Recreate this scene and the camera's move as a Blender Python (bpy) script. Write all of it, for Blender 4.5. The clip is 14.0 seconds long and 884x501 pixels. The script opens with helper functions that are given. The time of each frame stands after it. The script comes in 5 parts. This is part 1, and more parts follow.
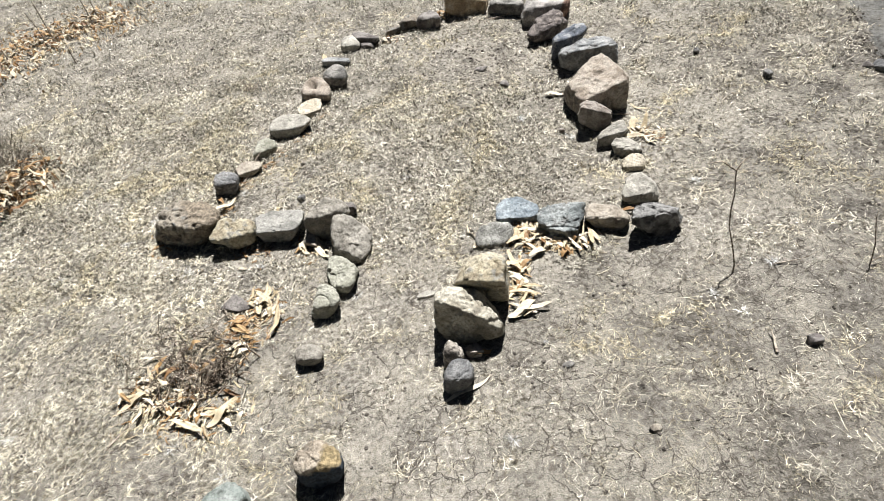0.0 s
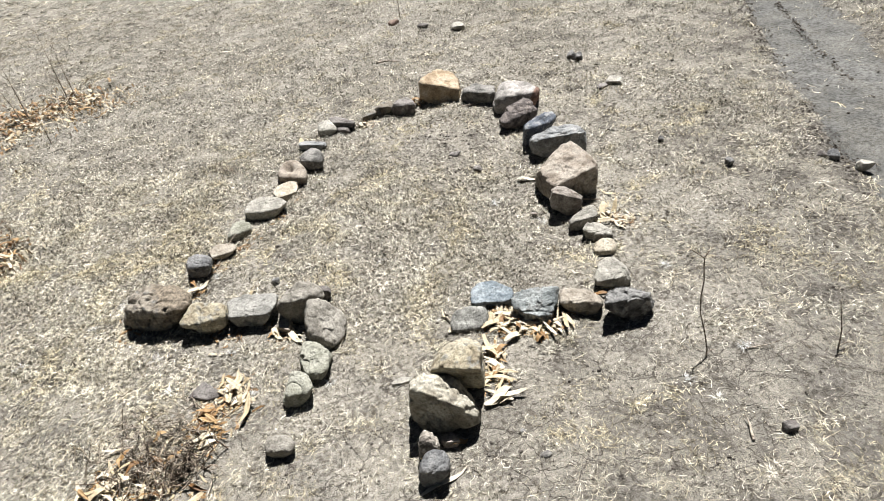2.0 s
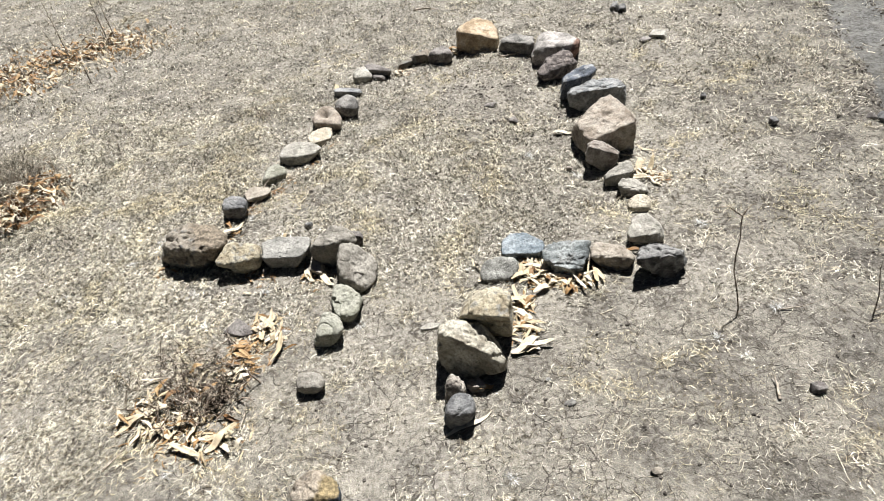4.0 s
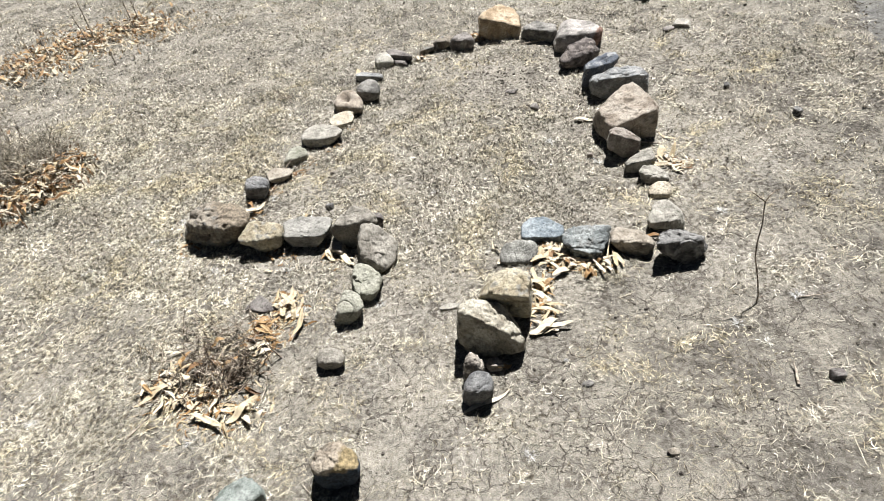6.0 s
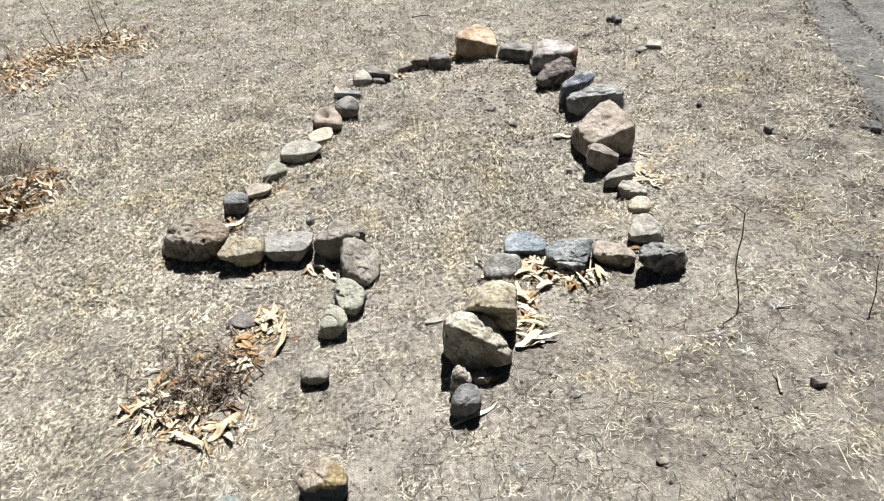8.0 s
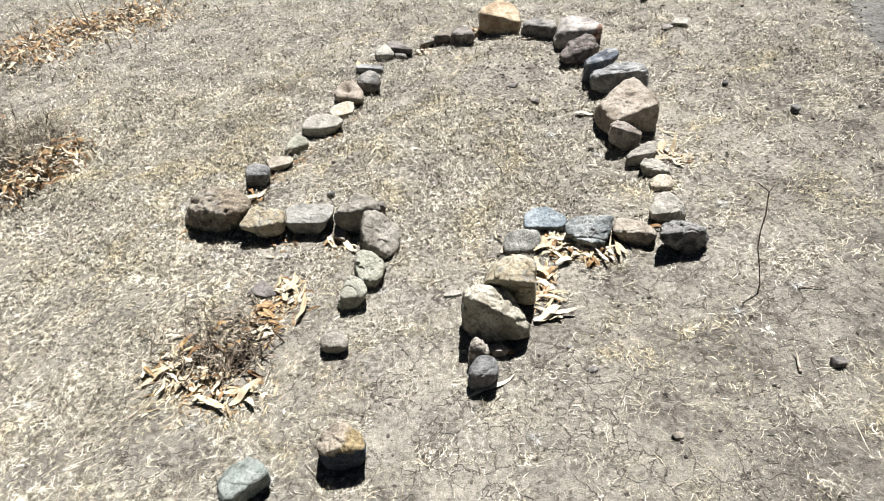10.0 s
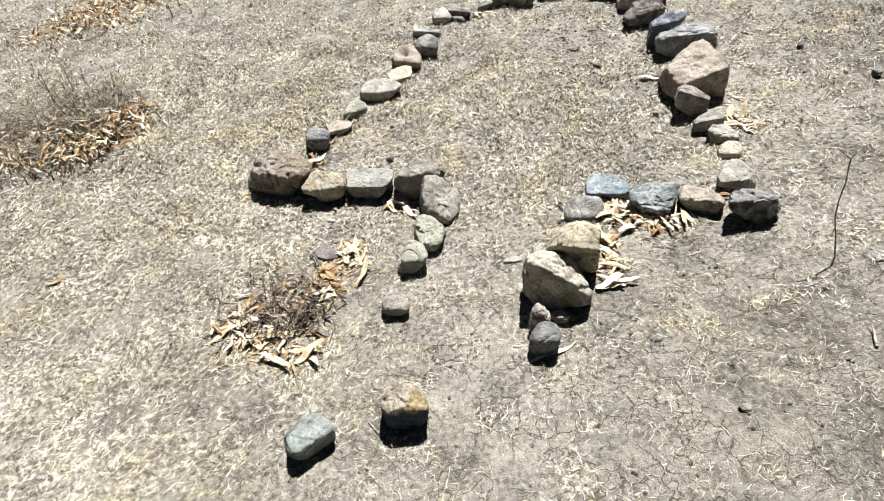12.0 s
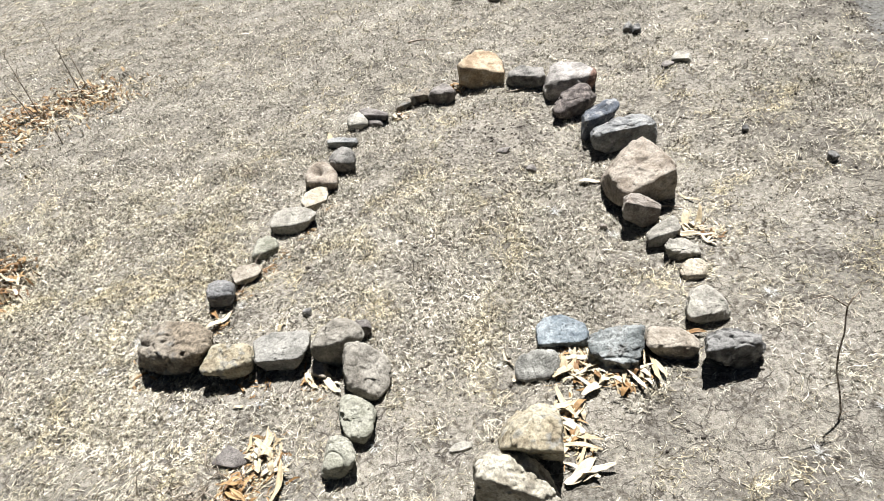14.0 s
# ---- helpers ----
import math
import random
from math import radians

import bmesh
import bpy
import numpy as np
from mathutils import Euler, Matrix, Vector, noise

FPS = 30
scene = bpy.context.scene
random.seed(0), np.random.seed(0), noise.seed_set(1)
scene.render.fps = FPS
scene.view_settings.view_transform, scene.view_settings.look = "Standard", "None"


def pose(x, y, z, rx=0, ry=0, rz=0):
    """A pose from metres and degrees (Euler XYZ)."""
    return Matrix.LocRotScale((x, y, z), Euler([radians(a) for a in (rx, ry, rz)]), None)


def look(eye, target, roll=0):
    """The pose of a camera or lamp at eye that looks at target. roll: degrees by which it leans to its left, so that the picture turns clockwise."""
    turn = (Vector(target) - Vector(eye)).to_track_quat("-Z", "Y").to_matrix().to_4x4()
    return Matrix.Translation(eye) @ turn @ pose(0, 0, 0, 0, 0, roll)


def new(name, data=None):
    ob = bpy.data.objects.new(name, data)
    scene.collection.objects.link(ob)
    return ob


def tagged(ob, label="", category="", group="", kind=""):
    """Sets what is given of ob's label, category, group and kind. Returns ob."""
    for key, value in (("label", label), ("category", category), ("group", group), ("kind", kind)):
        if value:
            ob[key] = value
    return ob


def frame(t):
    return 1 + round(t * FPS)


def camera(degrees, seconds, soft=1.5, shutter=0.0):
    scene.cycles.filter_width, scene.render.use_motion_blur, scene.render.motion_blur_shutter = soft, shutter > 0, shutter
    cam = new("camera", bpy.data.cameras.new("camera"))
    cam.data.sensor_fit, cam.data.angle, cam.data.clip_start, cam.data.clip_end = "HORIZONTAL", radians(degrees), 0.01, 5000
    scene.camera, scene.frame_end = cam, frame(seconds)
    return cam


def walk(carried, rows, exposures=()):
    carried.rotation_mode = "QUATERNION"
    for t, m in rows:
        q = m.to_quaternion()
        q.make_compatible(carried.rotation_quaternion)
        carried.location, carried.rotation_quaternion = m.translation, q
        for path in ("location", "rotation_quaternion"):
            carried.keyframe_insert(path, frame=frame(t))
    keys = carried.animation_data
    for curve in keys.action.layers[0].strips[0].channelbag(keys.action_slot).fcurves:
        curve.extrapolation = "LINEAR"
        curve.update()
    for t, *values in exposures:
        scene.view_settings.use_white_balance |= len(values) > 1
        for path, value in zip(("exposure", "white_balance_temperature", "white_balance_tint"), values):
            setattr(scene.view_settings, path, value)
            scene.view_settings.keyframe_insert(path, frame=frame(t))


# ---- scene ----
cam = camera(68.2, 14.0, soft=0.55)
PATH = [
    (0, (0.198, 0.081, 1.569), (0.096, 1.583, 0.253), -12.6),
    (0.2, (0.185, 0.081, 1.566), (0.025, 1.565, 0.235), -12.5),
    (0.5, (0.175, 0.083, 1.563), (0.008, 1.558, 0.222), -11.4),
    (0.7, (0.174, 0.087, 1.562), (0.009, 1.563, 0.223), -11.3),
    (0.8, (0.174, 0.089, 1.561), (-0.015, 1.552, 0.211), -11.8),
    (1, (0.174, 0.092, 1.561), (0.062, 1.578, 0.227), -9.7),
    (1.2, (0.177, 0.091, 1.567), (0.070, 1.617, 0.279), -9.7),
    (1.3, (0.180, 0.089, 1.573), (0.078, 1.624, 0.295), -9.8),
    (1.5, (0.188, 0.088, 1.587), (0.121, 1.663, 0.356), -9.7),
    (1.7, (0.195, 0.093, 1.596), (0.205, 1.685, 0.386), -9.0),
    (1.8, (0.198, 0.096, 1.599), (0.198, 1.704, 0.409), -9.8),
    (2, (0.2, 0.101, 1.601), (0.217, 1.735, 0.447), -9.9),
    (2.2, (0.197, 0.097, 1.600), (0.230, 1.739, 0.459), -9.3),
    (2.3, (0.194, 0.093, 1.598), (0.212, 1.733, 0.453), -9.3),
    (2.5, (0.19, 0.089, 1.595), (0.146, 1.703, 0.414), -10.3),
    (2.7, (0.193, 0.089, 1.592), (0.128, 1.692, 0.398), -10.9),
    (2.8, (0.196, 0.089, 1.590), (0.131, 1.693, 0.397), -10.9),
    (3, (0.199, 0.089, 1.589), (0.146, 1.683, 0.381), -10.7),
    (3.2, (0.199, 0.089, 1.589), (0.153, 1.677, 0.375), -10.2),
    (3.3, (0.198, 0.089, 1.590), (0.146, 1.672, 0.369), -10.0),
    (3.5, (0.195, 0.087, 1.59), (0.111, 1.669, 0.369), -10.2),
    (3.7, (0.186, 0.083, 1.589), (0.104, 1.656, 0.357), -9.9),
    (5.8, (0.17, 0.052, 1.571), (0.015, 1.591, 0.304), -10.3),
    (6, (0.152, 0.04, 1.569), (0.021, 1.589, 0.311), -9.7),
    (6.2, (0.130, 0.023, 1.561), (0.018, 1.560, 0.286), -10.0),
    (6.3, (0.120, 0.016, 1.556), (0.033, 1.561, 0.289), -9.9),
    (6.5, (0.106, 0.008, 1.551), (0.043, 1.539, 0.265), -9.9),
    (6.7, (0.099, 0.010, 1.555), (0.058, 1.580, 0.317), -9.0),
    (6.8, (0.097, 0.011, 1.559), (0.014, 1.595, 0.341), -9.6),
    (7, (0.095, 0.014, 1.563), (0.005, 1.579, 0.322), -8.9),
    (7.1, (0.094, 0.015, 1.563), (-0.013, 1.572, 0.312), -8.8),
    (7.2, (0.094, 0.015, 1.562), (-0.010, 1.568, 0.306), -8.2),
    (7.3, (0.093, 0.015, 1.561), (-0.009, 1.586, 0.327), -7.8),
    (7.5, (0.093, 0.016, 1.558), (-0.012, 1.609, 0.353), -7.3),
    (7.7, (0.096, 0.021, 1.555), (0.060, 1.604, 0.333), -6.4),
    (7.8, (0.098, 0.024, 1.554), (0.060, 1.614, 0.341), -7.1),
    (8, (0.101, 0.028, 1.553), (0.067, 1.613, 0.334), -7.7),
    (8.2, (0.1, 0.027, 1.555), (0.056, 1.599, 0.318), -8.0),
    (10.3, (0.087, 0.003, 1.532), (-0.015, 1.546, 0.265), -8.2),
    (10.5, (0.09, 0.005, 1.529), (-0.026, 1.531, 0.24), -9.3),
    (10.7, (0.084, 0.002, 1.530), (-0.065, 1.506, 0.222), -9.9),
    (11, (0.069, -0.005, 1.535), (-0.084, 1.505, 0.232), -9.3),
    (11.5, (0.058, 0.002, 1.537), (-0.118, 1.489, 0.211), -10.8),
    (11.7, (0.047, 0.001, 1.536), (-0.124, 1.489, 0.211), -10.1),
    (12, (0.035, -0.001, 1.535), (-0.203, 1.488, 0.221), -10.6),
    (12.3, (0.045, 0.006, 1.536), (-0.158, 1.514, 0.237), -10.4),
    (12.5, (0.055, 0.032, 1.536), (-0.09, 1.54, 0.23), -10.3),
    (12.7, (0.061, 0.092, 1.536), (-0.067, 1.593, 0.221), -11.7),
    (12.8, (0.065, 0.132, 1.537), (-0.074, 1.616, 0.203), -12.9),
    (13, (0.079, 0.216, 1.542), (-0.105, 1.731, 0.249), -14.8),
    (13.2, (0.104, 0.287, 1.553), (-0.072, 1.861, 0.332), -14.1),
    (13.3, (0.118, 0.318, 1.559), (-0.073, 1.897, 0.346), -14.1),
    (13.5, (0.136, 0.379, 1.566), (-0.042, 1.967, 0.363), -13.3),
    (13.7, (0.141, 0.443, 1.565), (0.007, 1.987, 0.300), -12.8),
    (14, (0.143, 0.544, 1.559), (0.058, 2.126, 0.338), -13.3),
]
EXPOSURES = ((0.0, 1.31), (8.2, 1.33), (10.3, 1.43), (14.0, 1.44))
walk(cam, [(t, look(eye, target, roll)) for t, eye, target, roll in PATH], EXPOSURES)

# ---- daylight: high sun ahead, a little to the side ----
SUN_EL, SUN_AZ = 67.5, 28.0
world = bpy.data.worlds.new("sky")
scene.world = world
world.use_nodes = True
sky = world.node_tree.nodes.new("ShaderNodeTexSky")
sky.sky_type, sky.sun_disc = "NISHITA", False
sky.sun_elevation, sky.sun_rotation = radians(SUN_EL), radians(SUN_AZ)
back = world.node_tree.nodes["Background"]
back.inputs["Strength"].default_value = 0.007
world.node_tree.links.new(sky.outputs[0], back.inputs["Color"])
sun = new("sun", bpy.data.lights.new("sun", "SUN"))
sun.data.energy, sun.data.angle, sun.data.color = 5.1, radians(0.53), (1.0, 0.990, 0.992)
ca, sa, ce, se = math.cos(radians(SUN_AZ)), math.sin(radians(SUN_AZ)), math.cos(radians(SUN_EL)), math.sin(radians(SUN_EL))
sun.matrix_world = look((sa * ce * 20, ca * ce * 20, se * 20), (0, 0, 0))


# ---- numeric helpers ----
def hash3(ix, iy, iz, seed):
    v = np.sin(ix * 127.1 + iy * 311.7 + iz * 74.7 + seed * 19.19) * 43758.5453
    return v - np.floor(v)


def value_noise(p, size, seed=0):
    """Smooth noise, -1 to 1, at the points p (n, 3), with lumps of that size."""
    q = np.asarray(p, float) / size
    i = np.floor(q)
    f = q - i
    f = f * f * (3 - 2 * f)
    out = 0.0
    for dx in (0, 1):
        for dy in (0, 1):
            for dz in (0, 1):
                w = np.abs(1 - dx - f[:, 0]) * np.abs(1 - dy - f[:, 1]) * np.abs(1 - dz - f[:, 2])
                out = out + w * hash3(i[:, 0] + dx, i[:, 1] + dy, i[:, 2] + dz, seed)
    return out * 2 - 1


def flat_noise(x, y, size, seed=0):
    x = np.asarray(x, float).ravel()
    y = np.asarray(y, float).ravel()
    return value_noise(np.stack([x, y, 0 * x + 0.5 * size], 1), size, seed)


def icosphere(level):
    g = (1 + 5 ** 0.5) / 2
    v = [(-1, g, 0), (1, g, 0), (-1, -g, 0), (1, -g, 0), (0, -1, g), (0, 1, g), (0, -1, -g), (0, 1, -g), (g, 0, -1), (g, 0, 1), (-g, 0, -1), (-g, 0, 1)]
    f = [(0, 11, 5), (0, 5, 1), (0, 1, 7), (0, 7, 10), (0, 10, 11), (1, 5, 9), (5, 11, 4), (11, 10, 2), (10, 7, 6), (7, 1, 8),
         (3, 9, 4), (3, 4, 2), (3, 2, 6), (3, 6, 8), (3, 8, 9), (4, 9, 5), (2, 4, 11), (6, 2, 10), (8, 6, 7), (9, 8, 1)]
    v = [np.array(p) / np.linalg.norm(p) for p in v]
    for _ in range(level):
        mid, faces = {}, []
        for a, b, c in f:
            e = []
            for i, j in ((a, b), (b, c), (c, a)):
                k = (min(i, j), max(i, j))
                if k not in mid:
                    m = v[i] + v[j]
                    mid[k] = len(v)
                    v.append(m / np.linalg.norm(m))
                e.append(mid[k])
            faces += [(a, e[0], e[2]), (b, e[1], e[0]), (c, e[2], e[1]), tuple(e)]
        f = faces
    return np.array(v), np.array(f)


BALLS, NEAR = {}, {}


def rock_shape(seed, w, d, h, planes=(), sharp=12.0, level=5, rough=1.0, sunk=0.18):
    """A broken field stone: planes (azimuth, elevation, distance) cut its main faces, further ones chip it at random.
    w, d: its width and depth; h: its height above the soil, in which it is sunk by that share."""
    if level not in BALLS:
        BALLS[level] = icosphere(level)
    ways, faces = BALLS[level]
    rng = np.random.RandomState(seed)
    n = rng.normal(size=(20, 3))
    n /= np.linalg.norm(n, axis=1)[:, None]
    off = rng.uniform(0.82, 1.1, 20)
    for az, el, dist in tuple(planes) + ((0, -90, 0.75),):
        a, e = np.radians(az), np.radians(el)
        n = np.vstack([n, (np.cos(a) * np.cos(e), np.sin(a) * np.cos(e), np.sin(e))])
        off = np.append(off, dist)
    c = np.maximum(ways @ n.T, 0) / off
    r = (c ** sharp).sum(1) ** (-1 / sharp)
    v = ways * r[:, None]
    bumps = 0.035 * value_noise(v + seed, 0.5, seed) + 0.03 * value_noise(v + seed, 0.24, seed + 1)
    bumps += 0.024 * value_noise(v + seed, 0.11, seed + 2) - 0.08 * np.maximum(value_noise(v + seed, 0.16, seed + 3) - 0.35, 0)
    bumps -= 0.05 * np.maximum(0.12 - np.abs(value_noise(v + seed, 0.42, seed + 5)), 0) / 0.12
    if level > 4:
        bumps += 0.018 * value_noise(v + seed, 0.05, seed + 4) - 0.05 * np.maximum(value_noise(v + seed, 0.07, seed + 6) - 0.4, 0)
    v = v + ways * (bumps * rough)[:, None]
    low, high = v.min(0), v.max(0)
    v = (v - (low + high) / 2) / (high - low)
    v[:, 2] += 0.5
    return v * (w, d, h / (1 - sunk)) - (0, 0, h / (1 - sunk) * sunk), faces


def broken_shape(seed, z, size, planes, sharp=26, level=5, rough=1.0, dents=(), chips=9, worn=0.0):
    """A broken stone round a middle z metres over the soil. planes: azimuth, elevation and distance from the middle in centimetres of its faces.
    chips: further small faces knocked off its corners at random. dents: azimuth, elevation, reach in degrees and depth in millimetres of its hollows.
    worn: how far its edges are rounded off, 0 to 1."""
    if level not in BALLS:
        BALLS[level] = icosphere(level)
    ways, faces = BALLS[level]
    rng = np.random.RandomState(seed)
    rays = ways * (np.array(size) / 2)
    n, off = [], []
    for az, el, dist in planes:
        a, e = np.radians(az), np.radians(el)
        n.append((np.cos(a) * np.cos(e), np.sin(a) * np.cos(e), np.sin(e)))
        off.append(dist / 100)
    c = np.maximum(rays @ np.array(n).T, 0) / off
    r = (c ** sharp).sum(1) ** (-1 / sharp)
    for _ in range(chips):
        m = rng.normal(size=3) * (1, 1, 0.8)
        m /= np.linalg.norm(m)
        reach = rays @ m
        r = (r ** -40.0 + (np.maximum(reach, 0) / ((reach * r).max() * rng.uniform(0.88, 0.98))) ** 40) ** (-1 / 40)
    if worn:
        if level not in NEAR:
            pairs = np.vstack([faces[:, (0, 1)], faces[:, (1, 2)], faces[:, (2, 0)]])
            NEAR[level] = pairs, np.bincount(pairs[:, 0], minlength=len(ways))
        pairs, count = NEAR[level]
        for _ in range(int(worn * (36 if level > 4 else 9)) + 1):
            r = 0.4 * r + 0.6 * np.bincount(pairs[:, 0], r[pairs[:, 1]], len(ways)) / count
    v = rays * r[:, None]
    k = min(1.6, max(0.6, float(np.prod(size)) ** (1 / 3) / 0.13))
    q = v + seed * 0.37
    bumps = 0.0036 * value_noise(q, 0.048, seed) + 0.0028 * value_noise(q, 0.023, seed + 1) + 0.0016 * value_noise(q, 0.011, seed + 2)
    bumps -= 0.009 * np.maximum(value_noise(q, 0.02, seed + 3) - 0.35, 0) + 0.004 * np.maximum(0.12 - np.abs(value_noise(q, 0.05, seed + 5)), 0) / 0.12
    if level > 4:
        bumps += 0.0012 * value_noise(q, 0.0055, seed + 4) - 0.006 * np.maximum(value_noise(q, 0.008, seed + 6) - 0.4, 0)
    out = v / (np.linalg.norm(v, axis=1)[:, None] + 1e-9)
    for az, el, reach, depth in dents:
        a, e = np.radians(az), np.radians(el)
        turn = np.degrees(np.arccos(np.clip(out @ (np.cos(a) * np.cos(e), np.sin(a) * np.cos(e), np.sin(e)), -1, 1)))
        turn = turn * (1 + 0.25 * value_noise(q, 0.03, seed + 8))
        bumps -= depth / 1000 * np.clip(1.35 * (1 - (turn / reach) ** 2), 0, 1)
    return v + out * (bumps * rough * k)[:, None] + (0, 0, z), faces


# ---- end of numeric helpers ----


# ---- materials ----
def shader(name):
    mat = bpy.data.materials.new(name)
    mat.use_nodes = True
    tree = mat.node_tree
    return mat, tree, tree.nodes["Principled BSDF"]


def node(tree, kind, inputs=(), **props):
    n = tree.nodes.new(kind)
    for key, value in props.items():
        setattr(n, key, value)
    for key, value in dict(inputs).items():
        if isinstance(value, bpy.types.NodeSocket):
            tree.links.new(value, n.inputs[key])
        else:
            n.inputs[key].default_value = value
    return n


def ramp(tree, fac, *stops):
    n = tree.nodes.new("ShaderNodeValToRGB")
    while len(n.color_ramp.elements) < len(stops):
        n.color_ramp.elements.new(0.5)
    for e, (at, col) in zip(n.color_ramp.elements, stops):
        e.position, e.color = at, (*col, 1)
    tree.links.new(fac, n.inputs[0])
    return n.outputs[0]


def grey(v):
    return (v, v, v)


def mix(tree, fac, a, b, how="MIX"):
    n = tree.nodes.new("ShaderNodeMix")
    n.data_type, n.blend_type = "RGBA", how
    for socket, value in ((n.inputs[0], fac), (n.inputs[6], a), (n.inputs[7], b)):
        if isinstance(value, bpy.types.NodeSocket):
            tree.links.new(value, socket)
        else:
            socket.default_value = value if isinstance(value, float) else (*value, 1)
    return n.outputs[2]


def noise_tex(tree, vec, scale, detail=5.0, rough=0.6, twist=0.0):
    return node(tree, "ShaderNodeTexNoise", {"Vector": vec, "Scale": scale, "Detail": detail, "Roughness": rough, "Distortion": twist}).outputs[0]


def stone_material(name, dark, mid, light, spot, spots=0.35, rough=0.92, tone=0.82):
    """Weathered stone: blotches, mineral grain, lichen spots and pits that are darker inside."""
    mat, tree, bsdf = shader(name)
    dark, mid, light, spot = (tuple(tone * (0.84 * v + 0.16 * sum(c) / 3) for v in c) for c in (dark, mid, light, spot))
    co = node(tree, "ShaderNodeTexCoord").outputs["Object"]
    rnd = node(tree, "ShaderNodeObjectInfo").outputs["Random"]
    far = node(tree, "ShaderNodeVectorMath", {0: (37.0, 19.0, 53.0), "Scale": rnd}, operation="SCALE").outputs[0]
    vec = node(tree, "ShaderNodeVectorMath", {0: co, 1: far}, operation="ADD").outputs[0]
    big = noise_tex(tree, vec, 14.0, 6.0, 0.62, 0.4)
    col = ramp(tree, big, (0.37, dark), (0.48, mid), (0.60, light))
    blot = ramp(tree, noise_tex(tree, vec, 26.0, 4.0, 0.6), (0.54, grey(0)), (0.62, grey(min(1, spots * 1.2))))
    col = mix(tree, blot, col, spot)
    grain = ramp(tree, noise_tex(tree, vec, 130.0, 5.0, 0.75), (0.3, grey(0.42)), (0.5, grey(0.98)), (0.70, grey(1.45)))
    col = mix(tree, 0.9, col, grain, "MULTIPLY")
    pits = ramp(tree, node(tree, "ShaderNodeTexVoronoi", {"Vector": vec, "Scale": 70.0}).outputs[0], (0.06, grey(0.22)), (0.24, grey(1)))
    few = ramp(tree, noise_tex(tree, vec, 30.0, 2.0), (0.5, grey(0)), (0.6, grey(1)))
    col = mix(tree, few, col, mix(tree, 1.0, col, pits, "MULTIPLY"))
    tree.links.new(col, bsdf.inputs["Base Color"])
    bsdf.inputs["Roughness"].default_value = rough
    bsdf.inputs["Specular IOR Level"].default_value = 0.25
    high = node(tree, "ShaderNodeMath", {0: noise_tex(tree, vec, 75.0, 8.0, 0.72, 0.6), 1: noise_tex(tree, vec, 320.0, 3.0, 0.6)}, operation="ADD").outputs[0]
    high = node(tree, "ShaderNodeMath", {0: pits, 1: 0.35, 2: high}, operation="MULTIPLY_ADD").outputs[0]
    bump = node(tree, "ShaderNodeBump", {"Height": high, "Strength": 0.6, "Distance": 0.006}).outputs[0]
    tree.links.new(bump, bsdf.inputs["Normal"])
    return mat


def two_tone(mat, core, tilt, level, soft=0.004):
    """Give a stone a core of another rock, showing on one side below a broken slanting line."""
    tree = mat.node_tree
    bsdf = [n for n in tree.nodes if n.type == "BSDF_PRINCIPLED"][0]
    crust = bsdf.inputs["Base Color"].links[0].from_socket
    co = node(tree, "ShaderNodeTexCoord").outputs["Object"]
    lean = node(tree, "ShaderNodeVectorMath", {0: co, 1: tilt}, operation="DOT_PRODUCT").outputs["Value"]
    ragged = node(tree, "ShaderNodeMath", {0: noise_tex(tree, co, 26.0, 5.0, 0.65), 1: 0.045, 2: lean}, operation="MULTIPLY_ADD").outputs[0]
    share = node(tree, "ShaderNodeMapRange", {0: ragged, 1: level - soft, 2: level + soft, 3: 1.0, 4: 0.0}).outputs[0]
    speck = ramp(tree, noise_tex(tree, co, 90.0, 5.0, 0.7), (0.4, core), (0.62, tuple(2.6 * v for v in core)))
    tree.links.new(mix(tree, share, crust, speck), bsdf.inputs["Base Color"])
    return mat


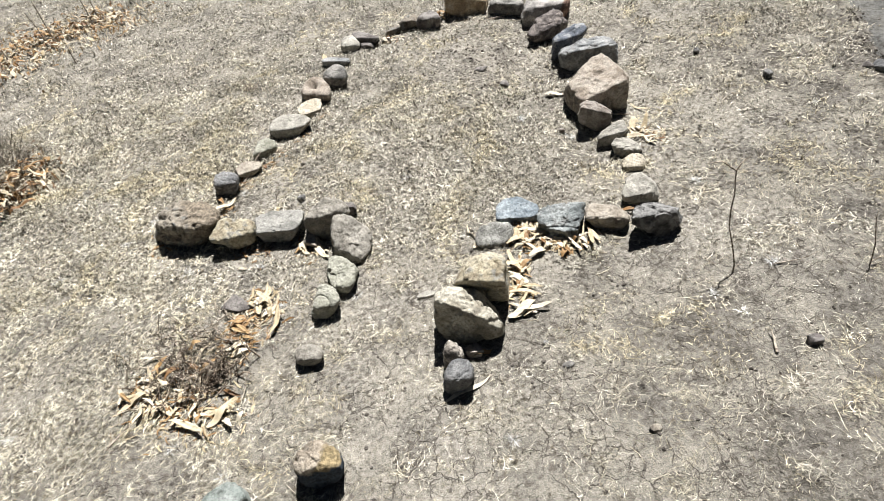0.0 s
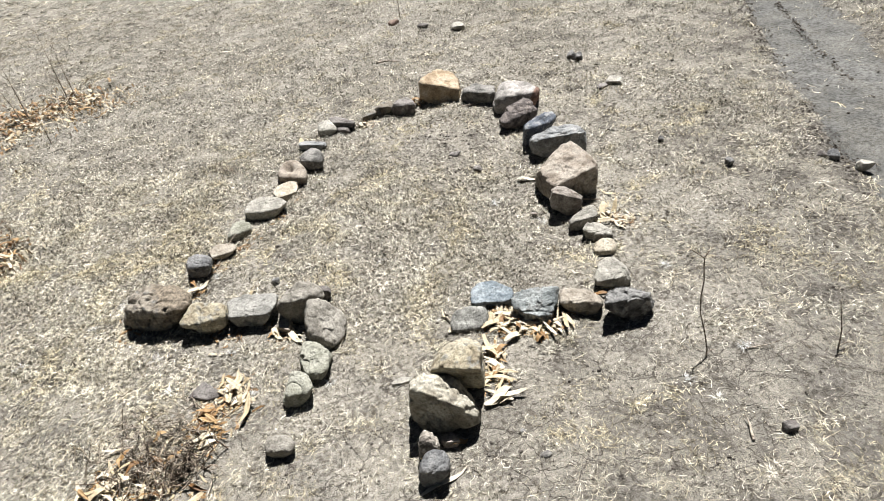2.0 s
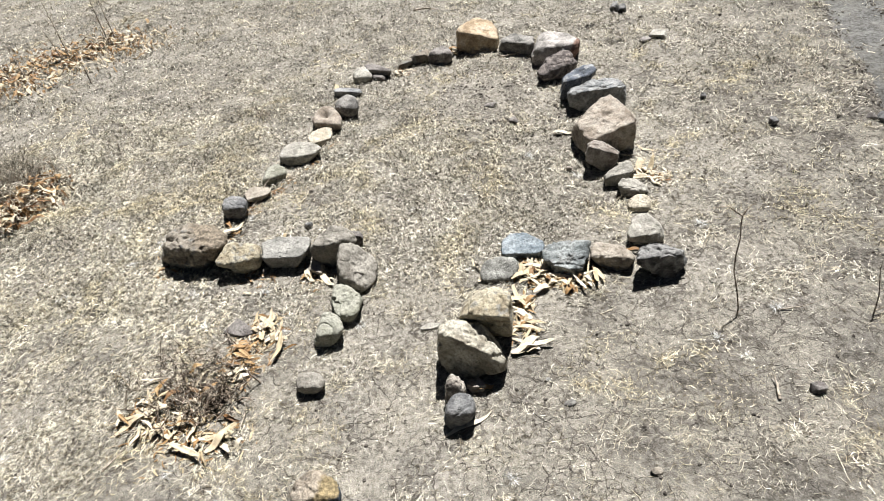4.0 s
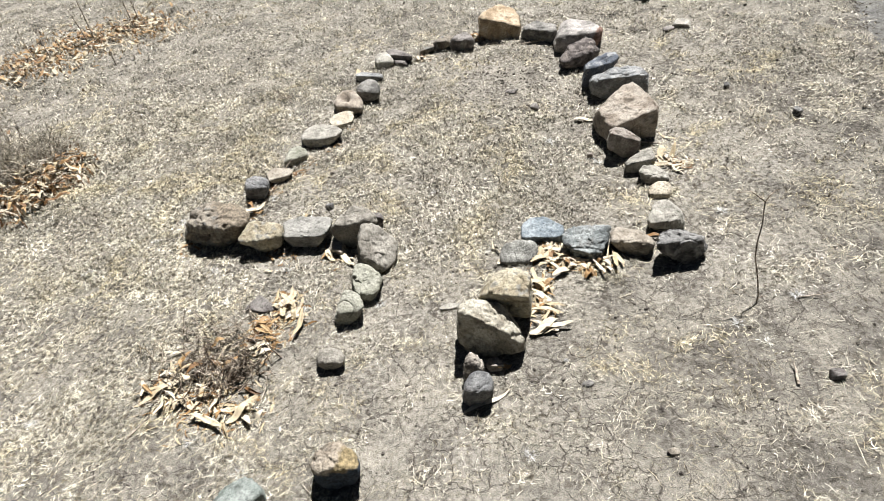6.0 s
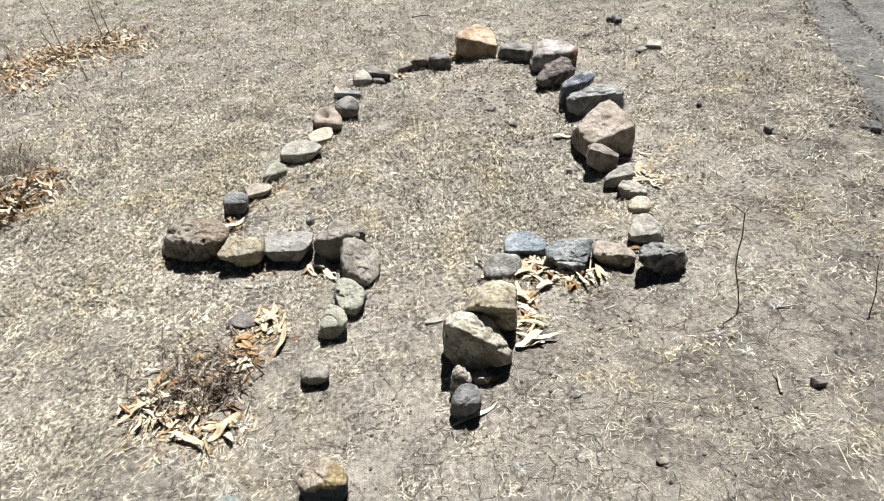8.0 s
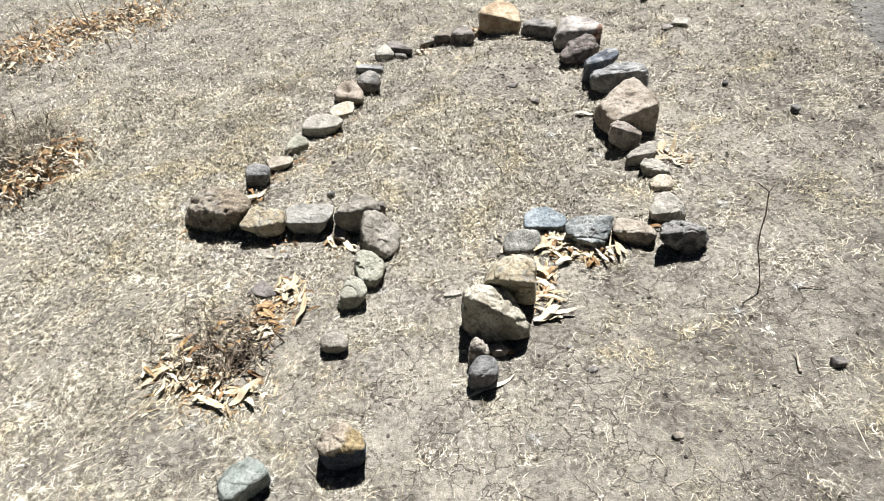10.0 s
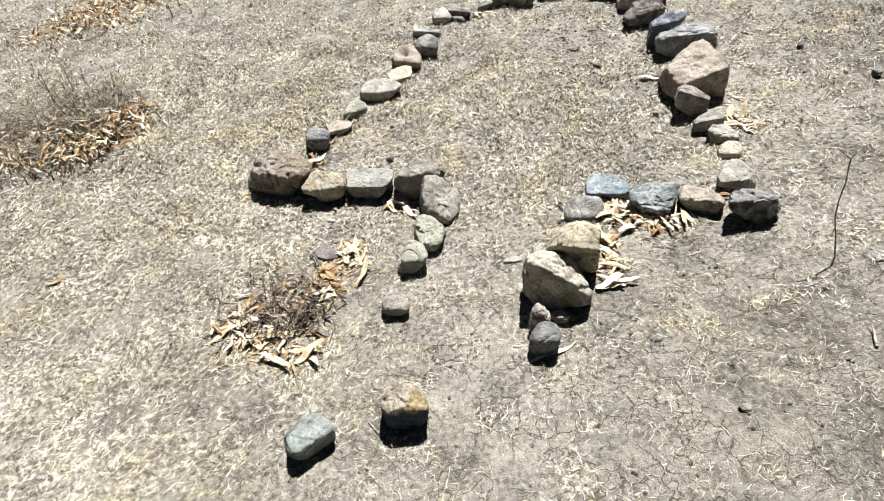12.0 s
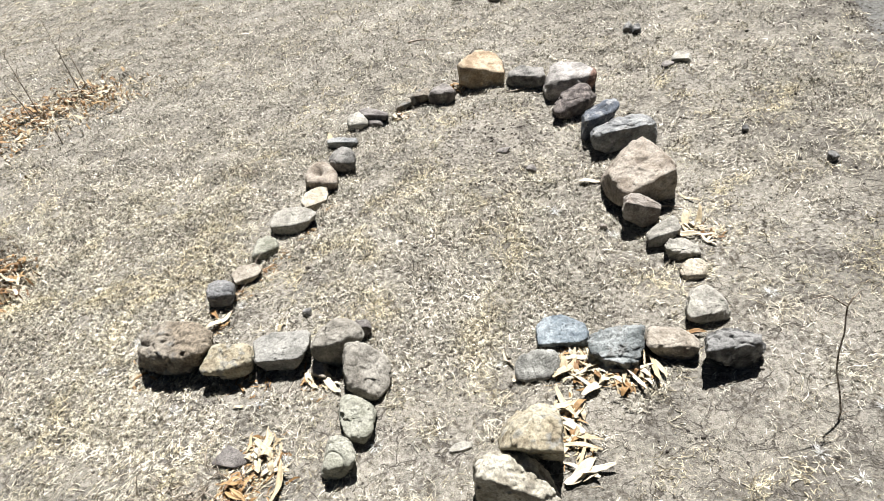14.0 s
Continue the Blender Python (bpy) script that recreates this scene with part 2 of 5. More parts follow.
STONES = {
    "tan": stone_material("tan_stone", (0.24, 0.19, 0.14), (0.37, 0.31, 0.24), (0.44, 0.385, 0.31), (0.29, 0.245, 0.195), 0.4, tone=0.69),
    "tan2": stone_material("pale_tan_stone", (0.26, 0.215, 0.16), (0.36, 0.31, 0.24), (0.46, 0.405, 0.32), (0.27, 0.245, 0.2), 0.3, tone=0.67),
    "grey": stone_material("dark_grey_stone", (0.10, 0.095, 0.085), (0.19, 0.18, 0.16), (0.30, 0.28, 0.25), (0.26, 0.25, 0.22), tone=0.78),
    "grey2": stone_material("grey_stone", (0.205, 0.192, 0.16), (0.28, 0.264, 0.22), (0.37, 0.35, 0.295), (0.27, 0.235, 0.18), tone=0.92),
    "grey3": stone_material("lichened_grey_stone", (0.17, 0.165, 0.145), (0.29, 0.285, 0.25), (0.40, 0.395, 0.35), (0.16, 0.155, 0.135), 0.5, tone=0.76),
    "navy": stone_material("dark_blue_stone", (0.035, 0.043, 0.055), (0.075, 0.09, 0.115), (0.17, 0.185, 0.205), (0.36, 0.36, 0.35), 0.55, 0.6, tone=0.8),
    "pale": stone_material("pale_grey_stone", (0.22, 0.205, 0.17), (0.36, 0.335, 0.28), (0.47, 0.44, 0.37), (0.32, 0.32, 0.25), tone=0.70),
    "cream": stone_material("cream_stone", (0.30, 0.25, 0.17), (0.46, 0.40, 0.29), (0.58, 0.51, 0.39), (0.36, 0.32, 0.24), tone=0.70),
    "brown": stone_material("dark_brown_stone", (0.10, 0.086, 0.078), (0.175, 0.155, 0.14), (0.27, 0.245, 0.22), (0.25, 0.235, 0.21), tone=0.74),
    "brown2": stone_material("brown_grey_stone", (0.115, 0.098, 0.076), (0.24, 0.205, 0.158), (0.34, 0.295, 0.225), (0.21, 0.208, 0.19), 0.8, tone=0.70),
    "mauve": stone_material("mauve_brown_stone", (0.16, 0.135, 0.11), (0.28, 0.245, 0.205), (0.37, 0.33, 0.28), (0.22, 0.175, 0.14), 0.5, tone=0.82),
    "blue": stone_material("pale_blue_stone", (0.12, 0.152, 0.178), (0.24, 0.285, 0.31), (0.36, 0.41, 0.43), (0.12, 0.14, 0.16), 0.5, tone=0.61),
    "bluegrey": stone_material("blue_grey_stone", (0.10, 0.112, 0.11), (0.225, 0.245, 0.238), (0.34, 0.36, 0.345), (0.17, 0.165, 0.15), 0.6, tone=0.72),
    "slate": stone_material("slate_stone", (0.13, 0.135, 0.135), (0.225, 0.23, 0.225), (0.33, 0.33, 0.315), (0.2, 0.18, 0.16), 0.4),
    "dark": stone_material("blackish_stone", (0.03, 0.029, 0.027), (0.15, 0.145, 0.135), (0.36, 0.35, 0.325), (0.44, 0.43, 0.40), 0.8, 0.55, tone=0.49),
    "dark2": stone_material("charcoal_stone", (0.11, 0.11, 0.11), (0.175, 0.175, 0.17), (0.25, 0.245, 0.235), (0.2, 0.19, 0.18), tone=0.78),
    "yellow": stone_material("yellowish_stone", (0.22, 0.175, 0.11), (0.38, 0.325, 0.21), (0.47, 0.42, 0.30), (0.26, 0.25, 0.21), 0.7, tone=0.76),
    "yellow2": stone_material("tan_and_ochre_stone", (0.21, 0.17, 0.125), (0.35, 0.285, 0.205), (0.45, 0.38, 0.285), (0.27, 0.23, 0.18), 0.4, tone=0.72),
    "lichen": stone_material("lichened_stone", (0.27, 0.235, 0.17), (0.45, 0.41, 0.31), (0.57, 0.53, 0.42), (0.22, 0.2, 0.16), 0.4, tone=0.71),
    "green": stone_material("greenish_stone", (0.21, 0.205, 0.15), (0.33, 0.325, 0.25), (0.43, 0.42, 0.335), (0.28, 0.27, 0.2), tone=0.66),
    "green2": stone_material("pale_green_stone", (0.19, 0.225, 0.192), (0.33, 0.378, 0.335), (0.44, 0.48, 0.435), (0.13, 0.14, 0.125), 0.4, tone=0.50),
    "gravelly": stone_material("gravelly_conglomerate", (0.10, 0.085, 0.07), (0.25, 0.22, 0.18), (0.50, 0.45, 0.37), (0.55, 0.50, 0.42), 0.8, tone=0.9),
    "rough_brown": stone_material("rough_dark_brown_stone", (0.05, 0.042, 0.038), (0.12, 0.10, 0.09), (0.24, 0.205, 0.18), (0.30, 0.25, 0.215), 0.5, tone=0.8),
    "ashen": stone_material("ashen_brown_stone", (0.195, 0.176, 0.142), (0.295, 0.270, 0.222), (0.375, 0.347, 0.288), (0.235, 0.206, 0.165), 0.3, tone=0.72),
    "slab": stone_material("cool_grey_slab_stone", (0.19, 0.183, 0.160), (0.28, 0.270, 0.238), (0.35, 0.336, 0.295), (0.23, 0.22, 0.195), 0.3, tone=0.76),
    "ochre_tip": stone_material("ochre_tan_stone", (0.30, 0.21, 0.12), (0.43, 0.32, 0.19), (0.52, 0.42, 0.29), (0.36, 0.27, 0.17), 0.4, tone=0.77),
    "redcap": stone_material("grey_stone_with_red_side", (0.20, 0.185, 0.165), (0.33, 0.305, 0.275), (0.47, 0.43, 0.39), (0.26, 0.24, 0.215), 0.4, tone=0.77),
    "red": stone_material("red_brown_stone", (0.12, 0.075, 0.055), (0.2, 0.13, 0.095), (0.3, 0.21, 0.16), (0.25, 0.2, 0.16)),
}

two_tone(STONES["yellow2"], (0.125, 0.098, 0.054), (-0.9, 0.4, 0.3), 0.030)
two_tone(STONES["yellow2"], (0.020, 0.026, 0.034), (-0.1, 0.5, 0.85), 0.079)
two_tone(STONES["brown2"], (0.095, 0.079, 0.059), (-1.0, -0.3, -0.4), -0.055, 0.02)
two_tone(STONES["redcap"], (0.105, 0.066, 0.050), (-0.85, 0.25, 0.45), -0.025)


def soil_material(name, tones, litter, grain=1.0, cracked=False):
    """Dry trampled soil: broad tones, crumbs, and fine fibres of chaff by that share."""
    mat, tree, bsdf = shader(name)
    vec = node(tree, "ShaderNodeTexCoord").outputs["Object"]
    broad = noise_tex(tree, vec, 1.3, 5.0, 0.6, 0.5)
    col = ramp(tree, broad, (0.33, tones[0]), (0.5, tones[1]), (0.66, tones[2]))
    patch = ramp(tree, noise_tex(tree, vec, 7.5, 4.0, 0.6, 0.6), (0.34, grey(0.74)), (0.5, grey(1.0)), (0.66, grey(1.25)))
    col = mix(tree, 0.9 * grain, col, patch, "MULTIPLY")
    if cracked:
        # darker trampled earth beside the track
        place = node(tree, "ShaderNodeSeparateXYZ", {0: vec})
        across = node(tree, "ShaderNodeMath", {0: place.outputs[1], 1: -0.45, 2: place.outputs[0]}, operation="MULTIPLY_ADD").outputs[0]
        wave = node(tree, "ShaderNodeMath", {0: noise_tex(tree, vec, 2.2, 3.0, 0.6), 1: 1.6, 2: across}, operation="MULTIPLY_ADD").outputs[0]
        worn = node(tree, "ShaderNodeMapRange", {0: wave, 1: 0.55, 2: 1.45, 3: 0.0, 4: 1.0}).outputs[0]
        col = mix(tree, worn, col, mix(tree, 1.0, col, (0.64, 0.64, 0.65), "MULTIPLY"))
    # crumb tones, plus painted shade for the gaps between grass clumps
    crumbs = ramp(tree, noise_tex(tree, vec, 60.0, 3.0, 0.6, 0.4), (0.37, (0.36, 0.325, 0.29)), (0.5, grey(1.0)), (0.63, grey(1.5)))
    # the soil is trodden smooth round the foot of the arrow
    away = node(tree, "ShaderNodeSeparateXYZ", {0: vec}).outputs[1]
    loose = node(tree, "ShaderNodeMapRange", {0: away, 1: 1.1, 2: 2.0, 3: 0.55 * grain, 4: 0.9 * grain}).outputs[0]
    col = mix(tree, loose, col, crumbs, "MULTIPLY")
    fine = ramp(tree, noise_tex(tree, vec, 260.0, 3.0, 0.7), (0.34, grey(0.52)), (0.53, grey(1.05)), (0.72, grey(1.5)))
    col = mix(tree, 0.8 * grain, col, fine, "MULTIPLY")
    where = ramp(tree, noise_tex(tree, vec, 5.1, 5.0, 0.65), (0.42, grey(0.0)), (0.60, grey(1)))
    for scale, wide in ((62.0, 0.022), (105.0, 0.032), (170.0, 0.04)):
        n = noise_tex(tree, vec, scale, 1.0, 0.4, 1.6)
        line = node(tree, "ShaderNodeMath", {0: n, 1: 0.5, 2: wide}, operation="COMPARE").outputs[0]
        share = node(tree, "ShaderNodeMath", {0: line, 1: where}, operation="MULTIPLY").outputs[0]
        share = node(tree, "ShaderNodeMath", {0: share, 1: litter}, operation="MULTIPLY").outputs[0]
        col = mix(tree, share, col, (0.33, 0.305, 0.25))
    high = node(tree, "ShaderNodeMath", {0: noise_tex(tree, vec, 55.0, 8.0, 0.7), 1: noise_tex(tree, vec, 210.0, 4.0, 0.65)}, operation="ADD").outputs[0]
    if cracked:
        # drying cracks: bumped seams between plates of soil, broken off here and there, their inner shade put into the
        # colour
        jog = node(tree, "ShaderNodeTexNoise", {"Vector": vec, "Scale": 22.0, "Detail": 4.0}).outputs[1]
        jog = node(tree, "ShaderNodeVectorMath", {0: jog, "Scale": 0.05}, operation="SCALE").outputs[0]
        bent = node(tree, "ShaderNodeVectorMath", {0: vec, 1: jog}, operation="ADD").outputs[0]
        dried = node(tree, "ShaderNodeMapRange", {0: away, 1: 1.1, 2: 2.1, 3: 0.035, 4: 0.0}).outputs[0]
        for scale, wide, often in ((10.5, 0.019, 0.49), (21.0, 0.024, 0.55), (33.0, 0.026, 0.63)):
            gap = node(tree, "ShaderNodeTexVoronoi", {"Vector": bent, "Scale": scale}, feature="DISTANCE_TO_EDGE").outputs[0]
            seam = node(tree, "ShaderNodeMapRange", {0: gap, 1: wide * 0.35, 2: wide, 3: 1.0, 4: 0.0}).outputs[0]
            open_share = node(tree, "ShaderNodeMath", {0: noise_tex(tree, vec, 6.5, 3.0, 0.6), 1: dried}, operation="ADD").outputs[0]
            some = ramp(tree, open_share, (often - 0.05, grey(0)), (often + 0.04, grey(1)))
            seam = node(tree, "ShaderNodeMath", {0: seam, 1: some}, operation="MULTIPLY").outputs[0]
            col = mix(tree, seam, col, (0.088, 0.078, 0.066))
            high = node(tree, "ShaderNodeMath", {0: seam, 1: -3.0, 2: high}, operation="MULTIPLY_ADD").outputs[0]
    tree.links.new(col, bsdf.inputs["Base Color"])
    bsdf.inputs["Roughness"].default_value = 0.97
    bsdf.inputs["Specular IOR Level"].default_value = 0.1
    bump = node(tree, "ShaderNodeBump", {"Height": high, "Strength": 0.7 * grain, "Distance": 0.012}).outputs[0]
    tree.links.new(bump, bsdf.inputs["Normal"])
    return mat


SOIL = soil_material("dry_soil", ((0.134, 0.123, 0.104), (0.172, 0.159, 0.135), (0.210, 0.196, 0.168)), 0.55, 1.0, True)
TRACK = soil_material("compacted_track", ((0.068, 0.067, 0.062), (0.088, 0.087, 0.081), (0.112, 0.110, 0.103)), 0.15, 0.75)
CLOD = soil_material("soil_clod", ((0.08, 0.07, 0.06), (0.105, 0.093, 0.08), (0.135, 0.122, 0.104)), 0.0)


def fibre_material(name, *tones, rough=0.75, shine=0.2):
    """Dry stalks, each with a tone of its own."""
    mat, tree, bsdf = shader(name)
    rnd = node(tree, "ShaderNodeNewGeometry").outputs["Random Per Island"]
    stops = [(i / (len(tones) - 1), t) for i, t in enumerate(tones)]
    col = ramp(tree, rnd, *stops)
    vec = node(tree, "ShaderNodeTexCoord").outputs["Object"]
    tone = ramp(tree, noise_tex(tree, vec, 1.7, 4.0, 0.6), (0.36, grey(0.74)), (0.62, grey(1.06)))
    col = mix(tree, 0.85, col, tone, "MULTIPLY")
    lumps = ramp(tree, noise_tex(tree, vec, 7.0, 3.0, 0.6, 0.5), (0.38, grey(0.70)), (0.52, grey(1.0)), (0.64, grey(1.22)))
    col = mix(tree, 0.8, col, lumps, "MULTIPLY")
    # tone of small clumps; the shadows in their gaps are put into the colour
    clump_shade = ramp(tree, noise_tex(tree, vec, 60.0, 3.0, 0.6, 0.4), (0.38, (0.30, 0.265, 0.225)), (0.5, grey(1.0)), (0.61, grey(1.55)))
    col = mix(tree, 0.9, col, clump_shade, "MULTIPLY")
    bleached = ramp(tree, noise_tex(tree, vec, 3.4, 4.0, 0.65, 0.8), (0.47, grey(0)), (0.60, grey(0.9)))
    col = mix(tree, bleached, col, mix(tree, 1.0, col, (1.16, 1.175, 1.19), "MULTIPLY"))
    mats = ramp(tree, noise_tex(tree, vec, 2.3, 5.0, 0.62, 1.0), (0.38, (1.0, 0.99, 1.0)), (0.5, (1.0, 1.0, 1.0)), (0.62, (1.05, 1.0, 0.86)))
    col = mix(tree, 1.0, col, mats, "MULTIPLY")
    fleck = ramp(tree, noise_tex(tree, vec, 300.0, 2.0, 0.6), (0.35, grey(0.75)), (0.6, grey(1.08)))
    col = mix(tree, 0.6, col, fleck, "MULTIPLY")
    tree.links.new(col, bsdf.inputs["Base Color"])
    bsdf.inputs["Roughness"].default_value = rough
    bsdf.inputs["Specular IOR Level"].default_value = shine
    return mat


STRAW = fibre_material("dry_grass", (0.08, 0.07, 0.054), (0.20, 0.182, 0.143), (0.335, 0.31, 0.25), (0.43, 0.40, 0.325), (0.50, 0.472, 0.395))
WHITE = fibre_material("withered_grass", (0.30, 0.30, 0.285), (0.43, 0.43, 0.405), (0.56, 0.56, 0.53))
TUFT = fibre_material("bleached_grass", (0.34, 0.305, 0.22), (0.43, 0.392, 0.295), (0.51, 0.48, 0.39))
STEM = fibre_material("dead_twigs", (0.09, 0.072, 0.055), (0.20, 0.168, 0.13), (0.33, 0.287, 0.228), (0.46, 0.415, 0.34))
DARK_STEM = fibre_material("dark_twigs", (0.05, 0.038, 0.028), (0.11, 0.085, 0.062), (0.22, 0.178, 0.135), (0.36, 0.31, 0.24))
PALE_STEM = fibre_material("pale_twigs", (0.13, 0.115, 0.088), (0.26, 0.235, 0.185), (0.37, 0.335, 0.27), (0.46, 0.42, 0.34))
BARK = fibre_material("twig_bark", (0.23, 0.19, 0.15), (0.32, 0.27, 0.215), (0.40, 0.345, 0.28))


def leaf_material(name, a, b, c):
    mat, tree, bsdf = shader(name)
    co = node(tree, "ShaderNodeTexCoord").outputs["Object"]
    rnd = node(tree, "ShaderNodeObjectInfo").outputs["Random"]
    base = ramp(tree, rnd, (0.0, a), (0.5, b), (1.0, c))
    vec = node(tree, "ShaderNodeVectorMath", {0: co, 1: node(tree, "ShaderNodeCombineXYZ", {0: rnd, 1: rnd}).outputs[0]}, operation="ADD").outputs[0]
    blot = ramp(tree, noise_tex(tree, vec, 45.0, 5.0, 0.65), (0.34, grey(0.55)), (0.5, grey(0.95)), (0.7, grey(1.12)))
    col = mix(tree, 0.85, base, blot, "MULTIPLY")
    vein = node(tree, "ShaderNodeTexWave", {"Vector": co, "Scale": 90.0, "Distortion": 3.0, "Detail": 2.0})
    col = mix(tree, 0.25, col, ramp(tree, vein.outputs[0], (0.3, grey(0.72)), (0.7, grey(1.1))), "MULTIPLY")
    tree.links.new(col, bsdf.inputs["Base Color"])
    bsdf.inputs["Roughness"].default_value = 0.6
    bsdf.inputs["Specular IOR Level"].default_value = 0.3
    bump = node(tree, "ShaderNodeBump", {"Height": noise_tex(tree, vec, 160.0, 3.0), "Strength": 0.35, "Distance": 0.003}).outputs[0]
    tree.links.new(bump, bsdf.inputs["Normal"])
    return mat


LEAF_PALE = leaf_material("pale_dry_leaf", (0.35, 0.28, 0.17), (0.44, 0.375, 0.26), (0.51, 0.455, 0.355))
LEAF_RUST = leaf_material("rust_dry_leaf", (0.105, 0.052, 0.020), (0.22, 0.125, 0.048), (0.35, 0.235, 0.115))


# ---- meshes from arrays ----
def mesh_of(name, v, faces, mat, smooth=True):
    """A mesh from vertices (n, 3) and faces that all have the same number of corners."""
    v, faces = np.asarray(v, np.float32), np.asarray(faces, np.int32)
    me = bpy.data.meshes.new(name)
    k = faces.shape[1]
    me.vertices.add(len(v))
    me.vertices.foreach_set("co", v.ravel())
    me.loops.add(faces.size)
    me.loops.foreach_set("vertex_index", faces.ravel())
    me.polygons.add(len(faces))
    me.polygons.foreach_set("loop_start", np.arange(0, faces.size, k, dtype=np.int32))
    me.polygons.foreach_set("use_smooth", np.full(len(faces), smooth))
    me.materials.append(mat)
    me.update(calc_edges=True)
    return me


def part(name, me, parent, m=None, label=""):
    ob = new(name, me)
    ob.parent = parent
    if m is not None:
        ob.matrix_basis = m
    return tagged(ob, label)


# ---- the ground ----
def bareness(x, y):
    """0 on matted dry grass, 1 on bare trampled soil."""
    x, y = np.asarray(x, float).ravel(), np.asarray(y, float).ravel()
    b = 0.34 + 0.34 * flat_noise(x, y, 0.42, 3) + 0.32 * flat_noise(x, y, 0.16, 4) + 0.16 * flat_noise(x, y, 1.1, 6)
    b += 0.18 / (1 + np.exp(np.clip(-(x - 0.95) * 5, -50, 50))) + 0.16 / (1 + np.exp(np.clip((y - 1.75) * 5, -50, 50))) - 0.24 / (1 + np.exp(np.clip((x + 1.0) * 4, -50, 50)))
    b -= 0.16 / ((1 + np.exp(np.clip((x + 0.7) * 6, -50, 50))) * (1 + np.exp(np.clip((y - 1.5) * 6, -50, 50))))
    # streaks of matted grass down the slope
    along, over = 0.81 * x + 0.58 * y, 0.81 * y - 0.58 * x
    b += (0.05 + 0.75 * flat_noise(0.3 * along, over, 0.10, 63)) / (1 + np.exp(np.clip((x + 0.75) * 6, -50, 50)))
    b += 0.5 * np.exp(-((x - 0.35) ** 2 / 0.2 + (y - 3.35) ** 2 / 0.12))
    b += 0.38 * np.exp(-((x + 0.38) ** 2 / 0.07 + (y - 0.98) ** 2 / 0.05))
    b += 0.25 * np.exp(-((x + 0.15) ** 2 / 0.05 + (y - 1.5) ** 2 / 0.2))
    b -= 0.3 * np.exp(-((x - 0.2) ** 2 / 0.25 + (y - 2.4) ** 2 / 0.3))
    return np.clip(b, 0, 1)


def track_edge(y):
    return 2.085 + 0.235 * (y - 2.57) + 0.026 * (y - 2.57) ** 2


def track_share(x, y):
    """1 on the worn track that runs past the arrow, 0 off it."""
    x, y = np.asarray(x, float).ravel(), np.asarray(y, float).ravel()
    edge = track_edge(y) + 0.04 * flat_noise(x, y, 0.35, 41) + 0.035 * flat_noise(x, y, 0.1, 42)
    far = track_edge(y) + 0.62 + 0.1 * flat_noise(x, y, 0.5, 43)
    return np.clip((x - edge) / 0.05, 0, 1) * np.clip((far - x) / 0.08, 0, 1)


def ground_height(x, y):
    x, y = np.asarray(x, float).ravel(), np.asarray(y, float).ravel()
    near = np.exp(-np.maximum(np.hypot(x, y - 2.5) - 6, 0) / 6)
    z = 0.010 * flat_noise(x, y, 0.55, 11) + 0.006 * flat_noise(x, y, 0.2, 12)
    z += (0.006 + 0.011 / (1 + np.exp(np.clip(-(y - 2.4) * 3, -50, 50)))) * flat_noise(x, y, 0.09, 13) + 0.004 * flat_noise(x, y, 0.03, 14) + 0.002 * flat_noise(x, y, 0.013, 15)
    t = track_share(x, y)
    z = z * (1 - 0.65 * t) - 0.022 * t
    rut = track_edge(y) + 0.34 - 0.06 * (y - 2.9)
    z += 0.02 * np.exp(-((x - rut) / 0.03) ** 2) * np.clip(0.4 + flat_noise(x, y, 0.15, 44), 0, 1)
    far = np.maximum(np.hypot(x, y) - 14, 0)
    return z * near + 0.004 * far * flat_noise(x, y, 9.0, 16)


def spread(lo, hi, fine, a, b, grow=1.13, end=400.0):
    """Grid lines: fine between a and b, twice that out to lo and hi, then ever wider out to the end."""
    lines = list(np.arange(a, b, fine))
    left, right = [], []
    step, at = fine, a
    while at > -end:
        step = min(step * 1.05, 2.4 * fine) if at > lo else step * grow
        at -= step
        left.append(at)
    step, at = fine, lines[-1]
    while at < end:
        step = min(step * 1.05, 2.4 * fine) if at < hi else step * grow
        at += step
        right.append(at)
    return np.array(left[::-1] + lines + right)


gx, gy = spread(-2.6, 2.9, 0.0100, -1.1, 1.4), spread(0.55, 5.2, 0.0100, 0.72, 2.3)
px, py = (a.ravel() for a in np.meshgrid(gx, gy))
pz = ground_height(px, py)
ids = np.arange(len(px)).reshape(len(gy), len(gx))
quads = np.stack([ids[:-1, :-1], ids[:-1, 1:], ids[1:, 1:], ids[1:, :-1]], -1).reshape(-1, 4)
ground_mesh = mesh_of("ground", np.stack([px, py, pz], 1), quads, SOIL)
ground_mesh.materials.append(TRACK)
mid = np.stack([px, py], 1)[quads].mean(1)
ground_mesh.polygons.foreach_set("material_index", (track_share(mid[:, 0], mid[:, 1]) > 0.55).astype(np.int32))
tagged(new("ground", ground_mesh), "dry cracked grey-brown soil with a worn track", "ground", kind="structure")


